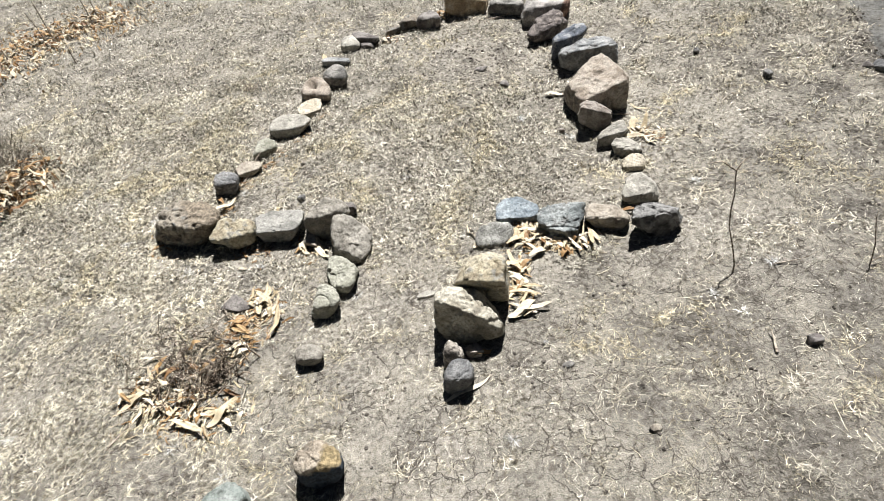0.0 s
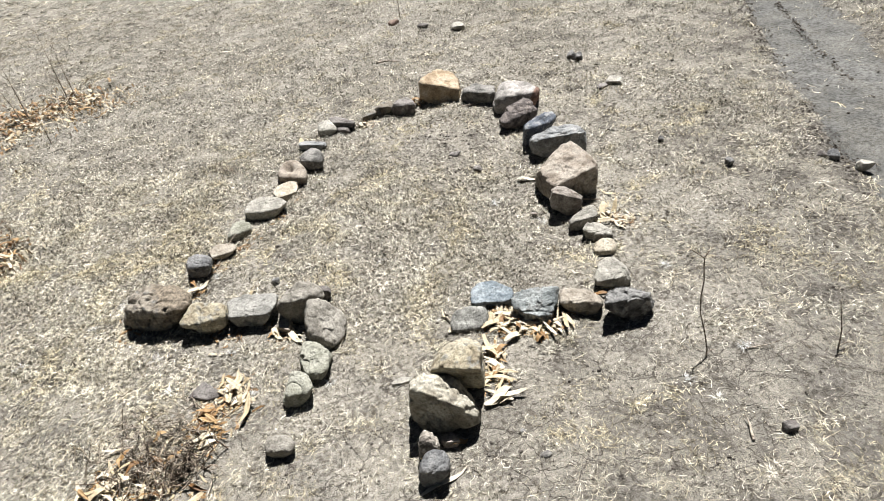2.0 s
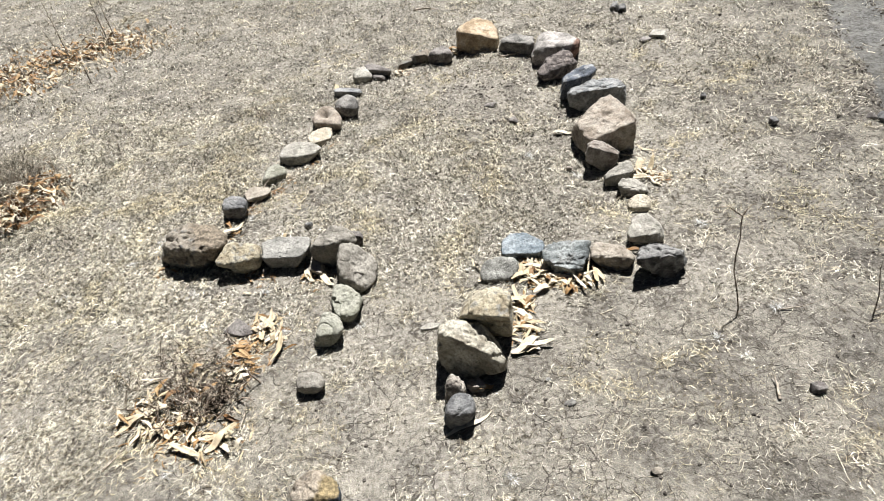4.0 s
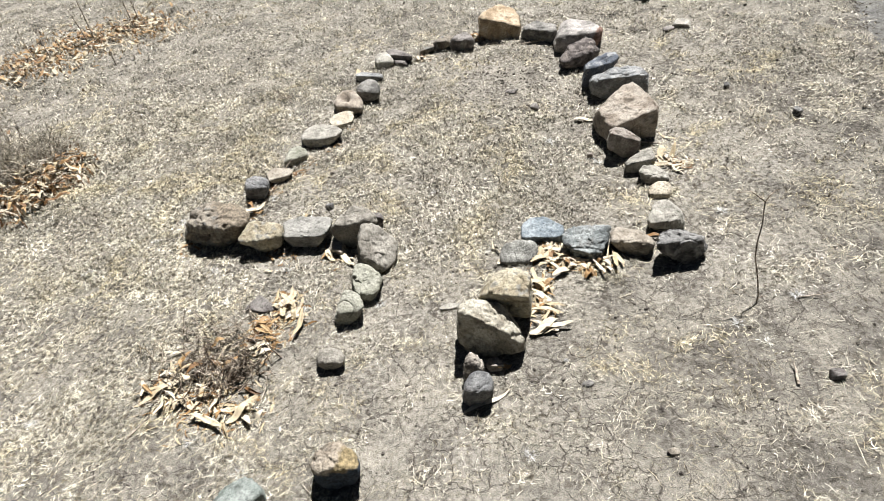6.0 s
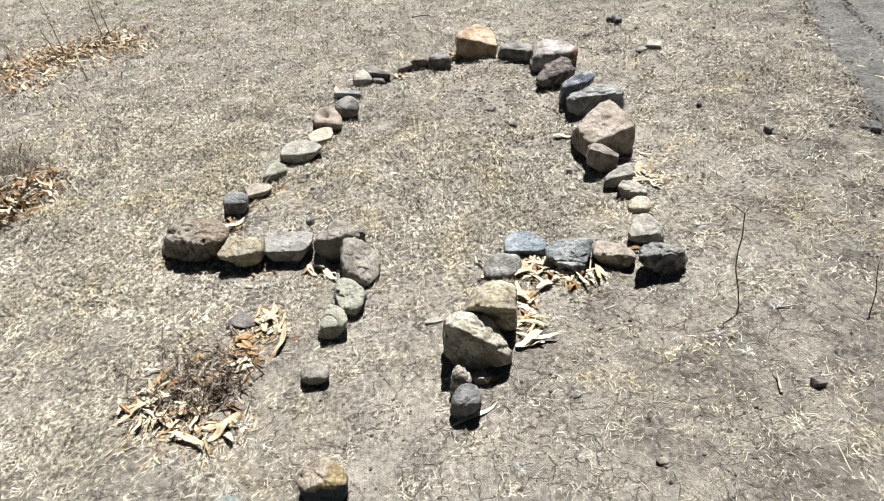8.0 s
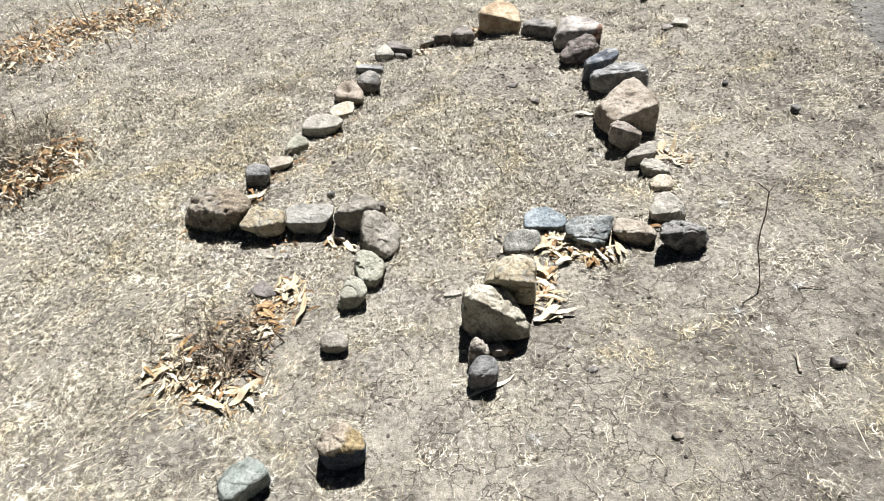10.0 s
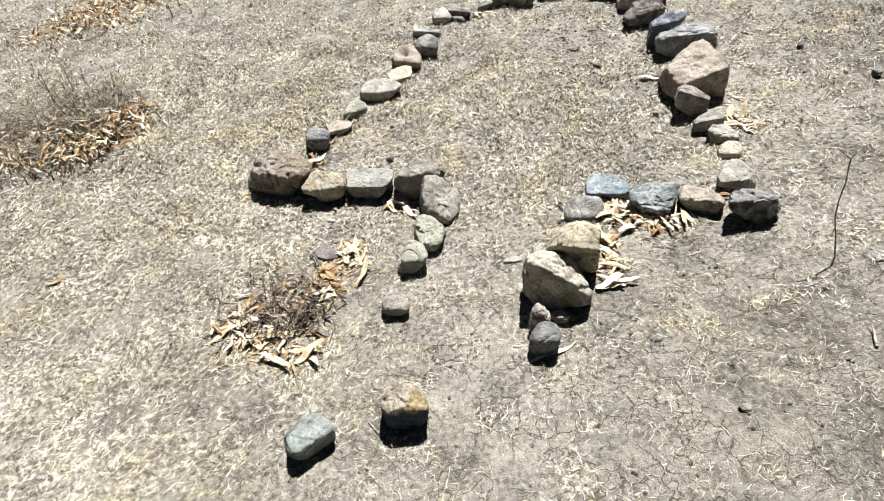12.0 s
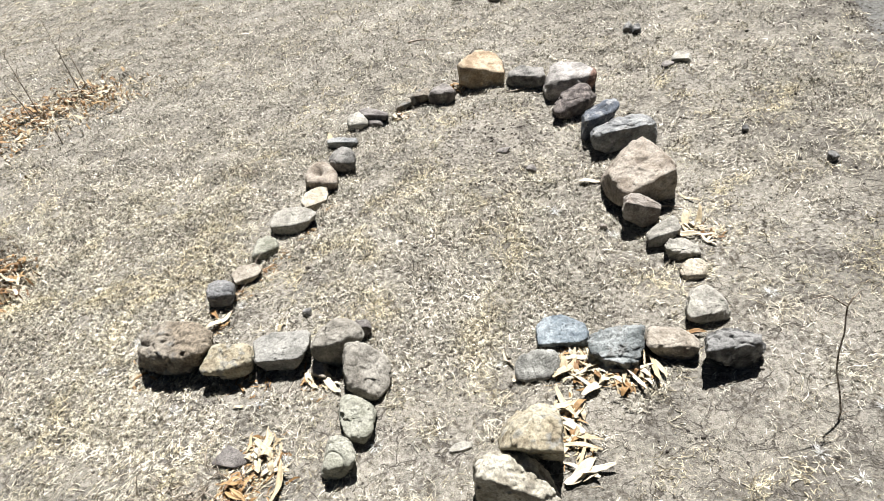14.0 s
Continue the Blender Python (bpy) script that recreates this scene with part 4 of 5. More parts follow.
broken_stone("dark round cobble at the foot of the arrow", 0.084, 1.270, 0.030, (0.096, 0.089, 0.119), 321, "dark2", ((-92, -8, 4.2), (-92, 80, 6.0), (166, 13, 4.1), (149, 25, 4.2), (112, 39, 4.9), (65, 38, 5.6), (17, 15, 5.1), (-4, -3, 4.5), (-25, -19, 4.1), (-49, -31, 4.2), (-89, -38, 4.8), (-143, -24, 5.4), (178, 4, 4.4), (90, 0, 3.7), (0, -90, 5.5)), 40, 5, worn=1)
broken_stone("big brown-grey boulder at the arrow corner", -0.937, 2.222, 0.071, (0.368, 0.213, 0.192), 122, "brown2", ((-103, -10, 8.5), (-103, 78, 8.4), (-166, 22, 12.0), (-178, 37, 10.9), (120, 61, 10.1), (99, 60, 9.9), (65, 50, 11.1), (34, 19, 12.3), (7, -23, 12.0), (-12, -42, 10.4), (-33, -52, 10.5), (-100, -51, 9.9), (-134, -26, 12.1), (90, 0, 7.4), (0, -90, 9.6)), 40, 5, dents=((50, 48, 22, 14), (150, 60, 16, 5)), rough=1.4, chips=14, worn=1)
broken_stone("yellow-tan stone beside the corner boulder", -0.731, 2.126, 0.056, (0.221, 0.115, 0.144), 23, "yellow", ((-91, -15, 5.8), (-91, 72, 5.3), (173, 38, 7.5), (105, 58, 6.5), (71, 51, 5.9), (53, 41, 6.9), (9, -16, 8.1), (-54, -54, 7.0), (-127, -37, 5.8), (-123, -40, 5.7), (-160, 6, 8.8), (90, 0, 4.3), (0, -90, 8.1)), 40, 5, rough=1.2, worn=0.25)
broken_stone("flat-topped grey stone in the crossbar", -0.555, 2.148, 0.039, (0.237, 0.159, 0.109), 24, "slab", ((-98, -10, 7.4), (-98, 86, 4.3), (121, 57, 6.8), (77, 53, 5.7), (3, -17, 9.7), (-16, -37, 7.7), (-36, -48, 7.7), (-109, -48, 6.8), (-147, -19, 8.6), (-171, 15, 8.9), (90, 0, 6.2), (0, -90, 6.4)), 40, 5)
broken_stone("grey stone with a sharp sloping ridge", -0.352, 2.113, 0.068, (0.211, 0.130, 0.179), 25, "ashen", ((-85, -10, 6.8), (-85, 76, 8.2), (164, 36, 6.7), (141, 50, 6.1), (59, 49, 7.8), (37, 34, 8.3), (13, 5, 9.4), (-28, -41, 6.4), (-41, -47, 6.9), (-125, -42, 8.5), (-150, -20, 8.6), (-170, 7, 8.5), (90, 0, 4.4), (0, -90, 9.3)), 40, 5, dents=((-150, 62, 14, 8), (20, 60, 20, 6)))
broken_stone("small dark brown stone behind the ridged grey one", -0.275, 2.199, 0.021, (0.079, 0.057, 0.077), 250, "brown", ((-110, -5, 2.1), (-110, 85, 3.1), (121, 54, 3.4), (71, 52, 2.6), (14, 7, 2.7), (-14, -29, 2.9), (-111, -51, 2.9), (-148, -28, 2.7), (-166, -4, 3.7), (90, 0, 2.0), (0, -90, 4.6)), 40, 5)
broken_stone("brownish stone tilted towards the gap", -0.265, 1.970, 0.040, (0.169, 0.160, 0.186), 26, "ashen", ((-105, -12, 8.8), (-38, 46, 6.2), (179, 18, 6.8), (112, 55, 11.7), (40, 36, 8.5), (46, 40, 8.9), (9, 1, 9.5), (-7, -19, 8.3), (-24, -35, 8.6), (-67, -50, 8.5), (-140, -31, 6.2), (-171, 4, 5.9), (90, 0, 5.6), (0, -90, 6.5)), 40, 5, dents=((120, 70, 14, 7),))
broken_stone("low greenish stone sunk in the soil", -0.286, 1.809, 0.024, (0.137, 0.156, 0.103), 27, "green", ((-102, -5, 8.2), (-102, 76, 4.1), (172, 25, 6.5), (101, 52, 7.3), (44, 34, 5.3), (24, 15, 5.4), (-13, -26, 5.1), (-35, -40, 5.9), (-113, -43, 7.0), (-153, -16, 5.4), (-173, 8, 5.3), (90, 0, 6.1), (0, -90, 4.9)), 40, 5, dents=((195, 40, 13, 12),), rough=1.3, worn=0.25)
broken_stone("small greenish stone at the crossbar end", -0.333, 1.687, 0.034, (0.127, 0.108, 0.118), 28, "green", ((-85, -10, 6.2), (-85, 74, 5.2), (172, 25, 4.1), (171, 26, 4.1), (104, 50, 5.6), (43, 30, 4.7), (17, 4, 4.1), (-16, -29, 4.1), (-38, -41, 4.5), (-91, -46, 6.7), (-166, 3, 6.4), (90, 0, 3.6), (0, -90, 5.9)), 40, 5, rough=1.4, worn=0.25)
broken_stone("lone grey cobble on bare soil", -0.381, 1.455, 0.024, (0.112, 0.068, 0.088), 29, "ashen", ((-98, -10, 3.0), (-98, 72, 3.4), (129, 44, 4.1), (76, 41, 3.4), (32, 14, 4.0), (-4, -20, 4.2), (-48, -42, 3.5), (-90, -43, 3.3), (-139, -19, 4.1), (-171, 11, 4.3), (90, 0, 2.6), (0, -90, 4.9)), 40, 5, worn=1)
stone("brown stone beside the dead shrub", -0.674, 1.758, 0.119, 0.066, 0.045, -6.6, 30, "brown", ((-60, 50, 0.7), (-105, -14, 0.58)), 17.0, 4)
broken_stone("dark grey cobble by the corner boulder", -0.839, 2.523, 0.041, (0.150, 0.109, 0.117), 31, "dark2", ((-96, -8, 5.6), (-96, 80, 4.7), (-177, 30, 5.1), (124, 61, 5.1), (65, 52, 5.3), (30, 18, 5.8), (5, -24, 5.1), (-1, -32, 5.2), (-74, -60, 5.6), (-147, -19, 5.6), (-158, -1, 5.2), (90, 0, 3.9), (0, -90, 6.6)), 40, 5, worn=1)
broken_stone("flat tan stone in the arrow edge", -0.764, 2.641, 0.021, (0.156, 0.111, 0.074), 32, "tan2", ((-75, -10, 5.9), (-75, 86, 2.6), (153, 53, 4.0), (74, 57, 3.6), (30, 23, 6.5), (-21, -48, 4.0), (-36, -55, 3.6), (-133, -40, 4.7), (-155, -9, 5.1), (90, 0, 3.9), (0, -90, 4.6)), 40, 4)
broken_stone("small greenish-grey stone in the arrow edge", -0.703, 2.798, 0.011, (0.148, 0.121, 0.084), 33, "green", ((-75, -8, 5.9), (-75, 82, 4.4), (175, 36, 4.7), (119, 62, 5.0), (37, 36, 5.8), (13, -5, 5.3), (-8, -36, 4.6), (-70, -61, 3.7), (-123, -50, 4.7), (-157, -10, 6.5), (90, 0, 4.3), (0, -90, 3.6)), 40, 4, worn=0.25)
broken_stone("pale grey stone with a shaded front", -0.600, 2.950, 0.027, (0.238, 0.137, 0.100), 34, "pale", ((-96, -10, 6.4), (-96, 80, 4.1), (168, 43, 7.9), (128, 62, 6.3), (72, 61, 5.8), (45, 48, 7.3), (7, -9, 11.0), (-29, -52, 6.3), (-27, -51, 6.4), (-104, -59, 5.7), (-143, -35, 8.1), (-168, 6, 9.3), (90, 0, 5.5), (0, -90, 5.2)), 40, 4, worn=0.25)
broken_stone("cream flat stone in the arrow edge", -0.511, 3.122, 0.009, (0.153, 0.157, 0.064), 35, "cream", ((-73, -8, 7.9), (-73, 84, 2.6), (166, 42, 5.3), (120, 64, 4.3), (90, 64, 5.0), (8, -4, 6.5), (-15, -41, 4.8), (-96, -62, 5.2), (-160, -16, 5.8), (90, 0, 6.1), (0, -90, 3.4)), 40, 4)
broken_stone("tan stone with a hollow top", -0.485, 3.275, 0.031, (0.188, 0.225, 0.108), 36, "tan", ((-115, -8, 8.2), (-115, 82, 4.3), (176, 31, 7.2), (139, 61, 6.8), (45, 53, 7.0), (20, 22, 6.9), (8, -3, 7.2), (-16, -42, 8.5), (-126, -55, 5.9), (-133, -51, 6.0), (-168, 0, 7.5), (90, 0, 8.5), (0, -90, 5.6)), 40, 4, dents=((-95, 74, 52, 34),), chips=5, worn=1)
broken_stone("dark grey rounded cobble in the arrow edge", -0.377, 3.386, 0.035, (0.144, 0.161, 0.112), 37, "grey", ((-112, -8, 6.1), (-112, 80, 4.4), (172, 34, 6.5), (133, 63, 6.1), (53, 59, 6.4), (17, 22, 6.0), (3, -9, 5.5), (-21, -46, 6.0), (-114, -61, 5.8), (-154, -32, 6.5), (-171, 1, 6.6), (90, 0, 6.2), (0, -90, 6.0)), 40, 4, worn=1)
broken_stone("thin blue-grey slab behind a cobble", -0.385, 3.616, 0.011, (0.175, 0.103, 0.065), 38, "slate", ((-110, -15, 3.3), (-110, 84, 3.0), (117, 67, 4.6), (64, 63, 2.4), (11, 10, 6.3), (-33, -56, 4.2), (-110, -64, 2.3), (-163, -19, 7.4), (90, 0, 3.1), (0, -90, 3.6)), 40, 4)
broken_stone("small grey-brown cobble in the arrow edge", -0.312, 3.780, 0.024, (0.129, 0.138, 0.096), 39, "grey2", ((-107, -8, 5.7), (-107, 80, 3.9), (175, 29, 5.8), (114, 68, 5.6), (29, 45, 5.5), (7, 4, 5.2), (-23, -49, 4.5), (-96, -67, 4.1), (-156, -36, 5.7), (-173, 2, 5.9), (90, 0, 5.5), (0, -90, 4.9)), 40, 4, worn=1)
broken_stone("small dark stone with a pale top", -0.209, 3.823, 0.018, (0.165, 0.152, 0.090), 40, "brown", ((-117, -10, 5.0), (-117, 84, 4.6), (108, 69, 6.2), (41, 57, 3.4), (36, 53, 3.5), (7, 7, 6.1), (-46, -62, 3.4), (-67, -67, 3.0), (-154, -41, 3.9), (-164, -24, 5.6), (90, 0, 5.2), (0, -90, 4.3)), 40, 4)
broken_stone("small brown stone sunk in soil", -0.043, 3.885, 0.023, (0.094, 0.072, 0.068), 41, "brown2", ((-69, -10, 2.4), (-69, 80, 2.0), (145, 57, 2.1), (83, 68, 2.4), (-3, -15, 2.6), (-43, -60, 2.0), (-125, -62, 4.2), (-176, 2, 5.9), (90, 0, 2.1), (0, -90, 4.8)), 40, 4)
broken_stone("small brown stone against a dark cobble", 0.040, 3.920, 0.035, (0.117, 0.079, 0.100), 42, "brown2", ((-87, -10, 4.1), (-87, 80, 3.7), (152, 52, 3.8), (84, 68, 4.1), (-1, -6, 4.9), (-58, -64, 3.6), (-162, -33, 6.1), (179, 10, 5.7), (90, 0, 2.9), (0, -90, 6.0)), 40, 4)
broken_stone("dark cobble with a sunlit top", 0.170, 3.865, 0.044, (0.151, 0.120, 0.121), 43, "brown", ((-106, -10, 4.7), (-106, 80, 4.7), (164, 37, 7.1), (116, 66, 5.7), (31, 53, 5.4), (5, 14, 5.8), (-12, -25, 5.9), (-95, -67, 5.4), (-144, -53, 6.7), (-178, -1, 8.6), (90, 0, 4.6), (0, -90, 6.9)), 40, 4, worn=1)
broken_stone("pale green-grey pitted stone on cracked soil", -0.589, 0.985, 0.016, (0.180, 0.143, 0.119), 44, "green2", ((-52, -14, 5.4), (-44, 78, 7.5), (163, 33, 5.6), (135, 39, 5.3), (102, 38, 6.1), (49, 15, 6.9), (31, 0, 7.1), (-4, -23, 7.3), (-47, -36, 5.1), (-61, -36, 4.9), (-113, -21, 5.9), (-158, 11, 6.1), (90, 0, 4.9), (0, -90, 4.1)), 40, 5, dents=((60, 60, 9, 7), (100, 70, 8, 7), (-160, 55, 9, 6)), worn=0.4)
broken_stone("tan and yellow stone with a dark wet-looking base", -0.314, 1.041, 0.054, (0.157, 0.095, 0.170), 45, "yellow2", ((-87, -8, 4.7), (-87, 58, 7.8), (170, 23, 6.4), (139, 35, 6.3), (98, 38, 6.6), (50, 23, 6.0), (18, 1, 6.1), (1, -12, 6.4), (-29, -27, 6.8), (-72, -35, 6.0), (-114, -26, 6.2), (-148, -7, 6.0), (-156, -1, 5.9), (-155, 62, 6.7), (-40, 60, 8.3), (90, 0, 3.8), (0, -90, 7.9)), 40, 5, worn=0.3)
stone("small dark cobble on the trampled grass", 1.087, 1.208, 0.044, 0.037, 0.031, -5.7, 46, "brown", ((-83, -14, 0.58), (26, 80, 0.72)), 11.9, 4)
stone("small dark clod of earth", 1.602, 2.652, 0.040, 0.069, 0.028, -12.5, 47, "dark", ((-76, -14, 0.58), (97, 80, 0.72)), 13.6, 4)
stone("small black stone on pale grass", 1.317, 4.299, 0.063, 0.103, 0.044, -17.6, 48, "dark", ((-99, -14, 0.58), (168, 80, 0.72)), 13.6, 4)
stone("small black stone beside another", 1.355, 4.262, 0.056, 0.109, 0.039, -16.8, 49, "dark", ((-92, -14, 0.58), (239, 80, 0.72)), 13.6, 4)
stone("flat pale stone near the track", 1.435, 3.765, 0.105, 0.095, 0.034, -24.2, 50, "pale", ((0, 85, 0.5), (-85, -14, 0.58)), 18.7, 4)
stone("flat brown stone near the track", 1.345, 3.735, 0.065, 0.071, 0.022, 4.2, 51, "brown", ((0, 85, 0.6), (-78, -14, 0.58)), 17.0, 4)
stone("small black pebble inside the arrow", -0.490, 2.347, 0.041, 0.038, 0.028, -9.2, 52, "dark", ((-101, -14, 0.58), (92, 80, 0.72)), 11.9, 4)
stone("small dark pebble on trampled grass", 1.408, 2.977, 0.030, 0.048, 0.021, -12.5, 53, "dark", ((-94, -14, 0.58), (163, 80, 0.72)), 13.6, 3)
stone("small brown stone in the far grass", 0.421, 5.522, 0.107, 0.070, 0.042, -31.5, 54, "brown", ((-87, -14, 0.58), (234, 80, 0.72)), 13.6, 4)
stone("small pale stone in the far grass", 0.691, 5.383, 0.112, 0.141, 0.035, -6.6, 55, "pale", ((0, 80, 0.6), (-80, -14, 0.58)), 17.0, 4)
stone("small reddish stone in the far grass", 0.187, 5.769, 0.064, 0.135, 0.043, -31.5, 56, "red", ((-103, -14, 0.58), (16, 80, 0.72)), 13.6, 4)
stone("small brown stone at the foot of the wedge", 0.656, 2.507, 0.026, 0.035, 0.018, -10.9, 57, "mauve", ((-96, -14, 0.58), (87, 80, 0.72)), 13.6, 3)
stone("small tan stone wedged below the crossbar", -0.418, 2.046, 0.062, 0.099, 0.044, -8.1, 60, "tan2", ((-105, -14, 0.58), (300, 80, 0.72)), 15.3, 4)
stone("flat brown plate under the big pale stone", 0.140, 1.366, 0.057, 0.039, 0.038, 4.0, 61, "mauve", ((0, 86, 0.5), (-98, -14, 0.58)), 20.4, 4)
stone("small dark rubble by the arrow edge", -0.210, 3.765, 0.083, 0.092, 0.034, -14.5, 62, "brown", ((-91, -14, 0.58), (82, 80, 0.72)), 15.3, 4)
stone("small dark stone behind the slab", 1.038, 3.085, 0.040, 0.085, 0.030, -13.0, 63, "dark2", ((-84, -14, 0.58), (153, 80, 0.72)), 15.3, 4)


stone("pale stone at the edge of the track", 2.084, 2.419, 0.075, 0.06, 0.04, 10, 70, "pale", ((0, 80, 0.6), (-90, -14, 0.58)), 15, 4)
stone("dark lump of earth at the edge of the track", 2.03, 2.545, 0.06, 0.07, 0.035, 20, 71, "dark2", (), 10, 4)
stone("dark lump of earth beside the track", 1.99, 2.57, 0.04, 0.05, 0.025, -20, 72, "brown", (), 10, 4)
stone("flat pale stone beside the big pale one", 0.008, 1.655, 0.072, 0.035, 0.014, 12, 73, "grey2", ((0, 85, 0.5),), 16, 4)
stone("small black pebble on cracked soil", 0.359, 1.365, 0.017, 0.016, 0.010, 0, 74, "dark", (), 9, 3)
stone("small grey clod on cracked soil", 0.407, 1.269, 0.036, 0.026, 0.014, 15, 75, "grey", (), 10, 3)
stone("knobbly brown clod on trampled soil", 0.582, 1.020, 0.032, 0.030, 0.014, 40, 76, "brown2", (), 9, 4)
stone("small brown clod inside the arrow", 0.39, 3.214, 0.07, 0.05, 0.02, 5, 77, "brown", (), 10, 4)
stone("small dark clod inside the arrow", 0.48, 3.013, 0.045, 0.05, 0.024, -15, 78, "brown", (), 10, 4)


# ---- leaves ----
def leaf_mesh(name, length, width, curl, cup, twist, mat, seed):
    """A long lance-shaped leaf, curled along its length and cupped across it, with a thin solid blade and a stalk."""
    rng = np.random.RandomState(seed)
    n, top = 9, []
    for i in range(n):
        u = i / (n - 1)
        half = width / 2 * (math.sin(math.pi * min(1, 0.06 + u * 0.94)) ** 0.75) * (1 - 0.25 * u) + 0.0006
        a = curl * (u - 0.4)
        at = np.array((length * (u - 0.5), 0.25 * length * (u - 0.5) ** 2 * rng.uniform(0.6, 1.2), math.copysign(0.4, curl) * length * (1 - math.cos(a)) + 0.012 * math.sin(7 * u + seed)))
        t = twist * (u - 0.5)
        for k in (-1, -0.5, 0, 0.5, 1):
            s = k * half * (1 + 0.10 * rng.normal())
            z = cup * abs(k) ** 1.6 * half + (0.0 if k else -0.0012) + 0.12 * half * rng.normal()
            top.append(at + (0, s * math.cos(t) - z * math.sin(t), s * math.sin(t) + z * math.cos(t)))
    top = np.array(top)
    v = np.vstack([top, top - (0, 0, 0.0007)])
    m = len(top)
    faces = []
    for i in range(n - 1):
        for k in range(4):
            a = i * 5 + k
            faces += [(a, a + 5, a + 6, a + 1), (m + a, m + a + 1, m + a + 6, m + a + 5)]
        for a, b in ((i * 5, i * 5 + 5), (i * 5 + 9, i * 5 + 4)):
            faces.append((a, m + a, m + b, b))
    v[:, 2] = (v[:, 2] - v[:, 2].min()) * 0.55
    return mesh_of(name, v, faces, mat)


PALE = [leaf_mesh("leaf", *a, LEAF_PALE, i) for i, a in enumerate(((0.11, 0.027, 0.4, 0.3, 0.4), (0.09, 0.016, -0.8, -0.35, -0.6), (0.125, 0.021, 0.6, 0.5, 0.8), (0.085, 0.027, -1.1, 0.5, 0.3), (0.05, 0.021, 0.4, 0.4, 0.6), (0.135, 0.012, 0.9, 0.3, 1.6), (0.03, 0.014, 0.3, 0.2, 0.4)))]
RUST = [leaf_mesh("leaf", *a, LEAF_RUST, i + 9) for i, a in enumerate(((0.095, 0.019, 0.9, 0.6, 0.9), (0.075, 0.021, -1.4, 0.8, -1.0), (0.11, 0.017, 1.0, 0.9, 1.4), (0.06, 0.023, -1.6, 0.9, 0.4), (0.035, 0.018, 0.5, 0.4, 0.6)))]


def lone_leaf(label, x, y, yaw, kind=0, rust=False, z=0.004, size=1.0, tilt=0.0):
    ob = new("dry_leaf", (RUST if rust else PALE)[kind])
    ob.matrix_basis = pose(x, y, float(ground_height(x, y)[0]) + z, tilt, 0, yaw) @ Matrix.Scale(size, 4)
    return tagged(ob, label, "leaf")


def litter(label, seed, spots, thick=0.02, lean=6, size=1.0, bits=1.0):
    """A drift of fallen leaves: spots of (x, y, spread, count, share of rust-coloured ones)."""
    rng = random.Random(seed)
    x0, y0 = spots[0][0], spots[0][1]
    pile = tagged(new("leaf_litter"), label, "leaf litter")
    pile.matrix_basis = pose(x0, y0, 0)
    for x, y, wide, count, rusty in spots:
        for _ in range(count):
            a, b = x + rng.gauss(0, wide), y + rng.gauss(0, wide)
            z = float(ground_height(a, b)[0]) + rng.uniform(0.0, thick)
            m = pose(a - x0, b - y0, z, rng.gauss(0, lean), rng.gauss(0, lean * 0.6), rng.uniform(0, 360))
            part("leaf", rng.choice(RUST if rng.random() < rusty else PALE), pile, m @ Matrix.Scale(size * rng.uniform(0.55, 1.1), 4))
    # crumbled bits of leaf and stalk under the whole ones
    g = np.random.RandomState(seed + 90)
    for mat, share in ((LEAF_RUST, 1.9 * bits), (LEAF_PALE, 2.3 * bits)):
        x = np.concatenate([g.normal(s[0], s[2] * 1.25, int(s[3] * share)) for s in spots])
        y = np.concatenate([g.normal(s[1], s[2] * 1.25, int(s[3] * share)) for s in spots])
        n = len(x)
        straws("leaf_crumbs", x, y, g.uniform(0.012, 0.05, n), g.uniform(0.002, 0.009, n) * size, 0.8 * thick, mat, "crumbled bits of dry leaf and stalk", seed + 7, 3)
    return pile


litter("pale curled dry leaves drifted against the shaft stones", 1,
       [(0.37, 1.87, 0.026, 20, 0.1), (0.43, 1.825, 0.026, 24, 0.2), (0.50, 1.79, 0.024, 15, 0.4), (0.57, 1.79, 0.02, 9, 0.2),
        (0.330, 1.70, 0.016, 13, 0.1), (0.322, 1.61, 0.014, 11, 0.1), (0.325, 1.54, 0.02, 5, 0.1)], 0.016, 5, 0.95)
litter("cream and rust dry leaves caught in the dead shrub", 2,
       [(-0.59, 1.76, 0.026, 15, 0.0), (-0.545, 1.67, 0.025, 6, 0.0), (-0.63, 1.545, 0.025, 4, 0.0),
        (-0.94, 1.41, 0.03, 10, 0.1), (-0.66, 1.33, 0.04, 10, 0.05), (-0.82, 1.36, 0.05, 9, 0.3), (-0.90, 1.49, 0.03, 4, 0.5), (-0.74, 1.30, 0.04, 6, 0.2), (-0.82, 1.48, 0.06, 9, 0.7)], 0.02, 9, 1.0, 1.5)
litter("dark rust leaf crumbs packed into the dead shrub", 9, [(-0.645, 1.60, 0.026, 17, 1.0), (-0.66, 1.66, 0.02, 7, 0.9), (-0.80, 1.37, 0.055, 6, 1.0)], 0.024, 12, 0.7, 3.5)
litter("orange-brown dry leaves round a dead shrub", 3,
       [(-2.0, 2.80, 0.08, 62, 0.6), (-1.95, 2.95, 0.07, 50, 0.65), (-2.12, 2.68, 0.09, 60, 0.5), (-2.5, 2.92, 0.12, 34, 0.6), (-2.26, 2.80, 0.11, 60, 0.5), (-2.3, 3.0, 0.14, 40, 0.6), (-2.36, 2.66, 0.09, 36, 0.5)], 0.07, 18)
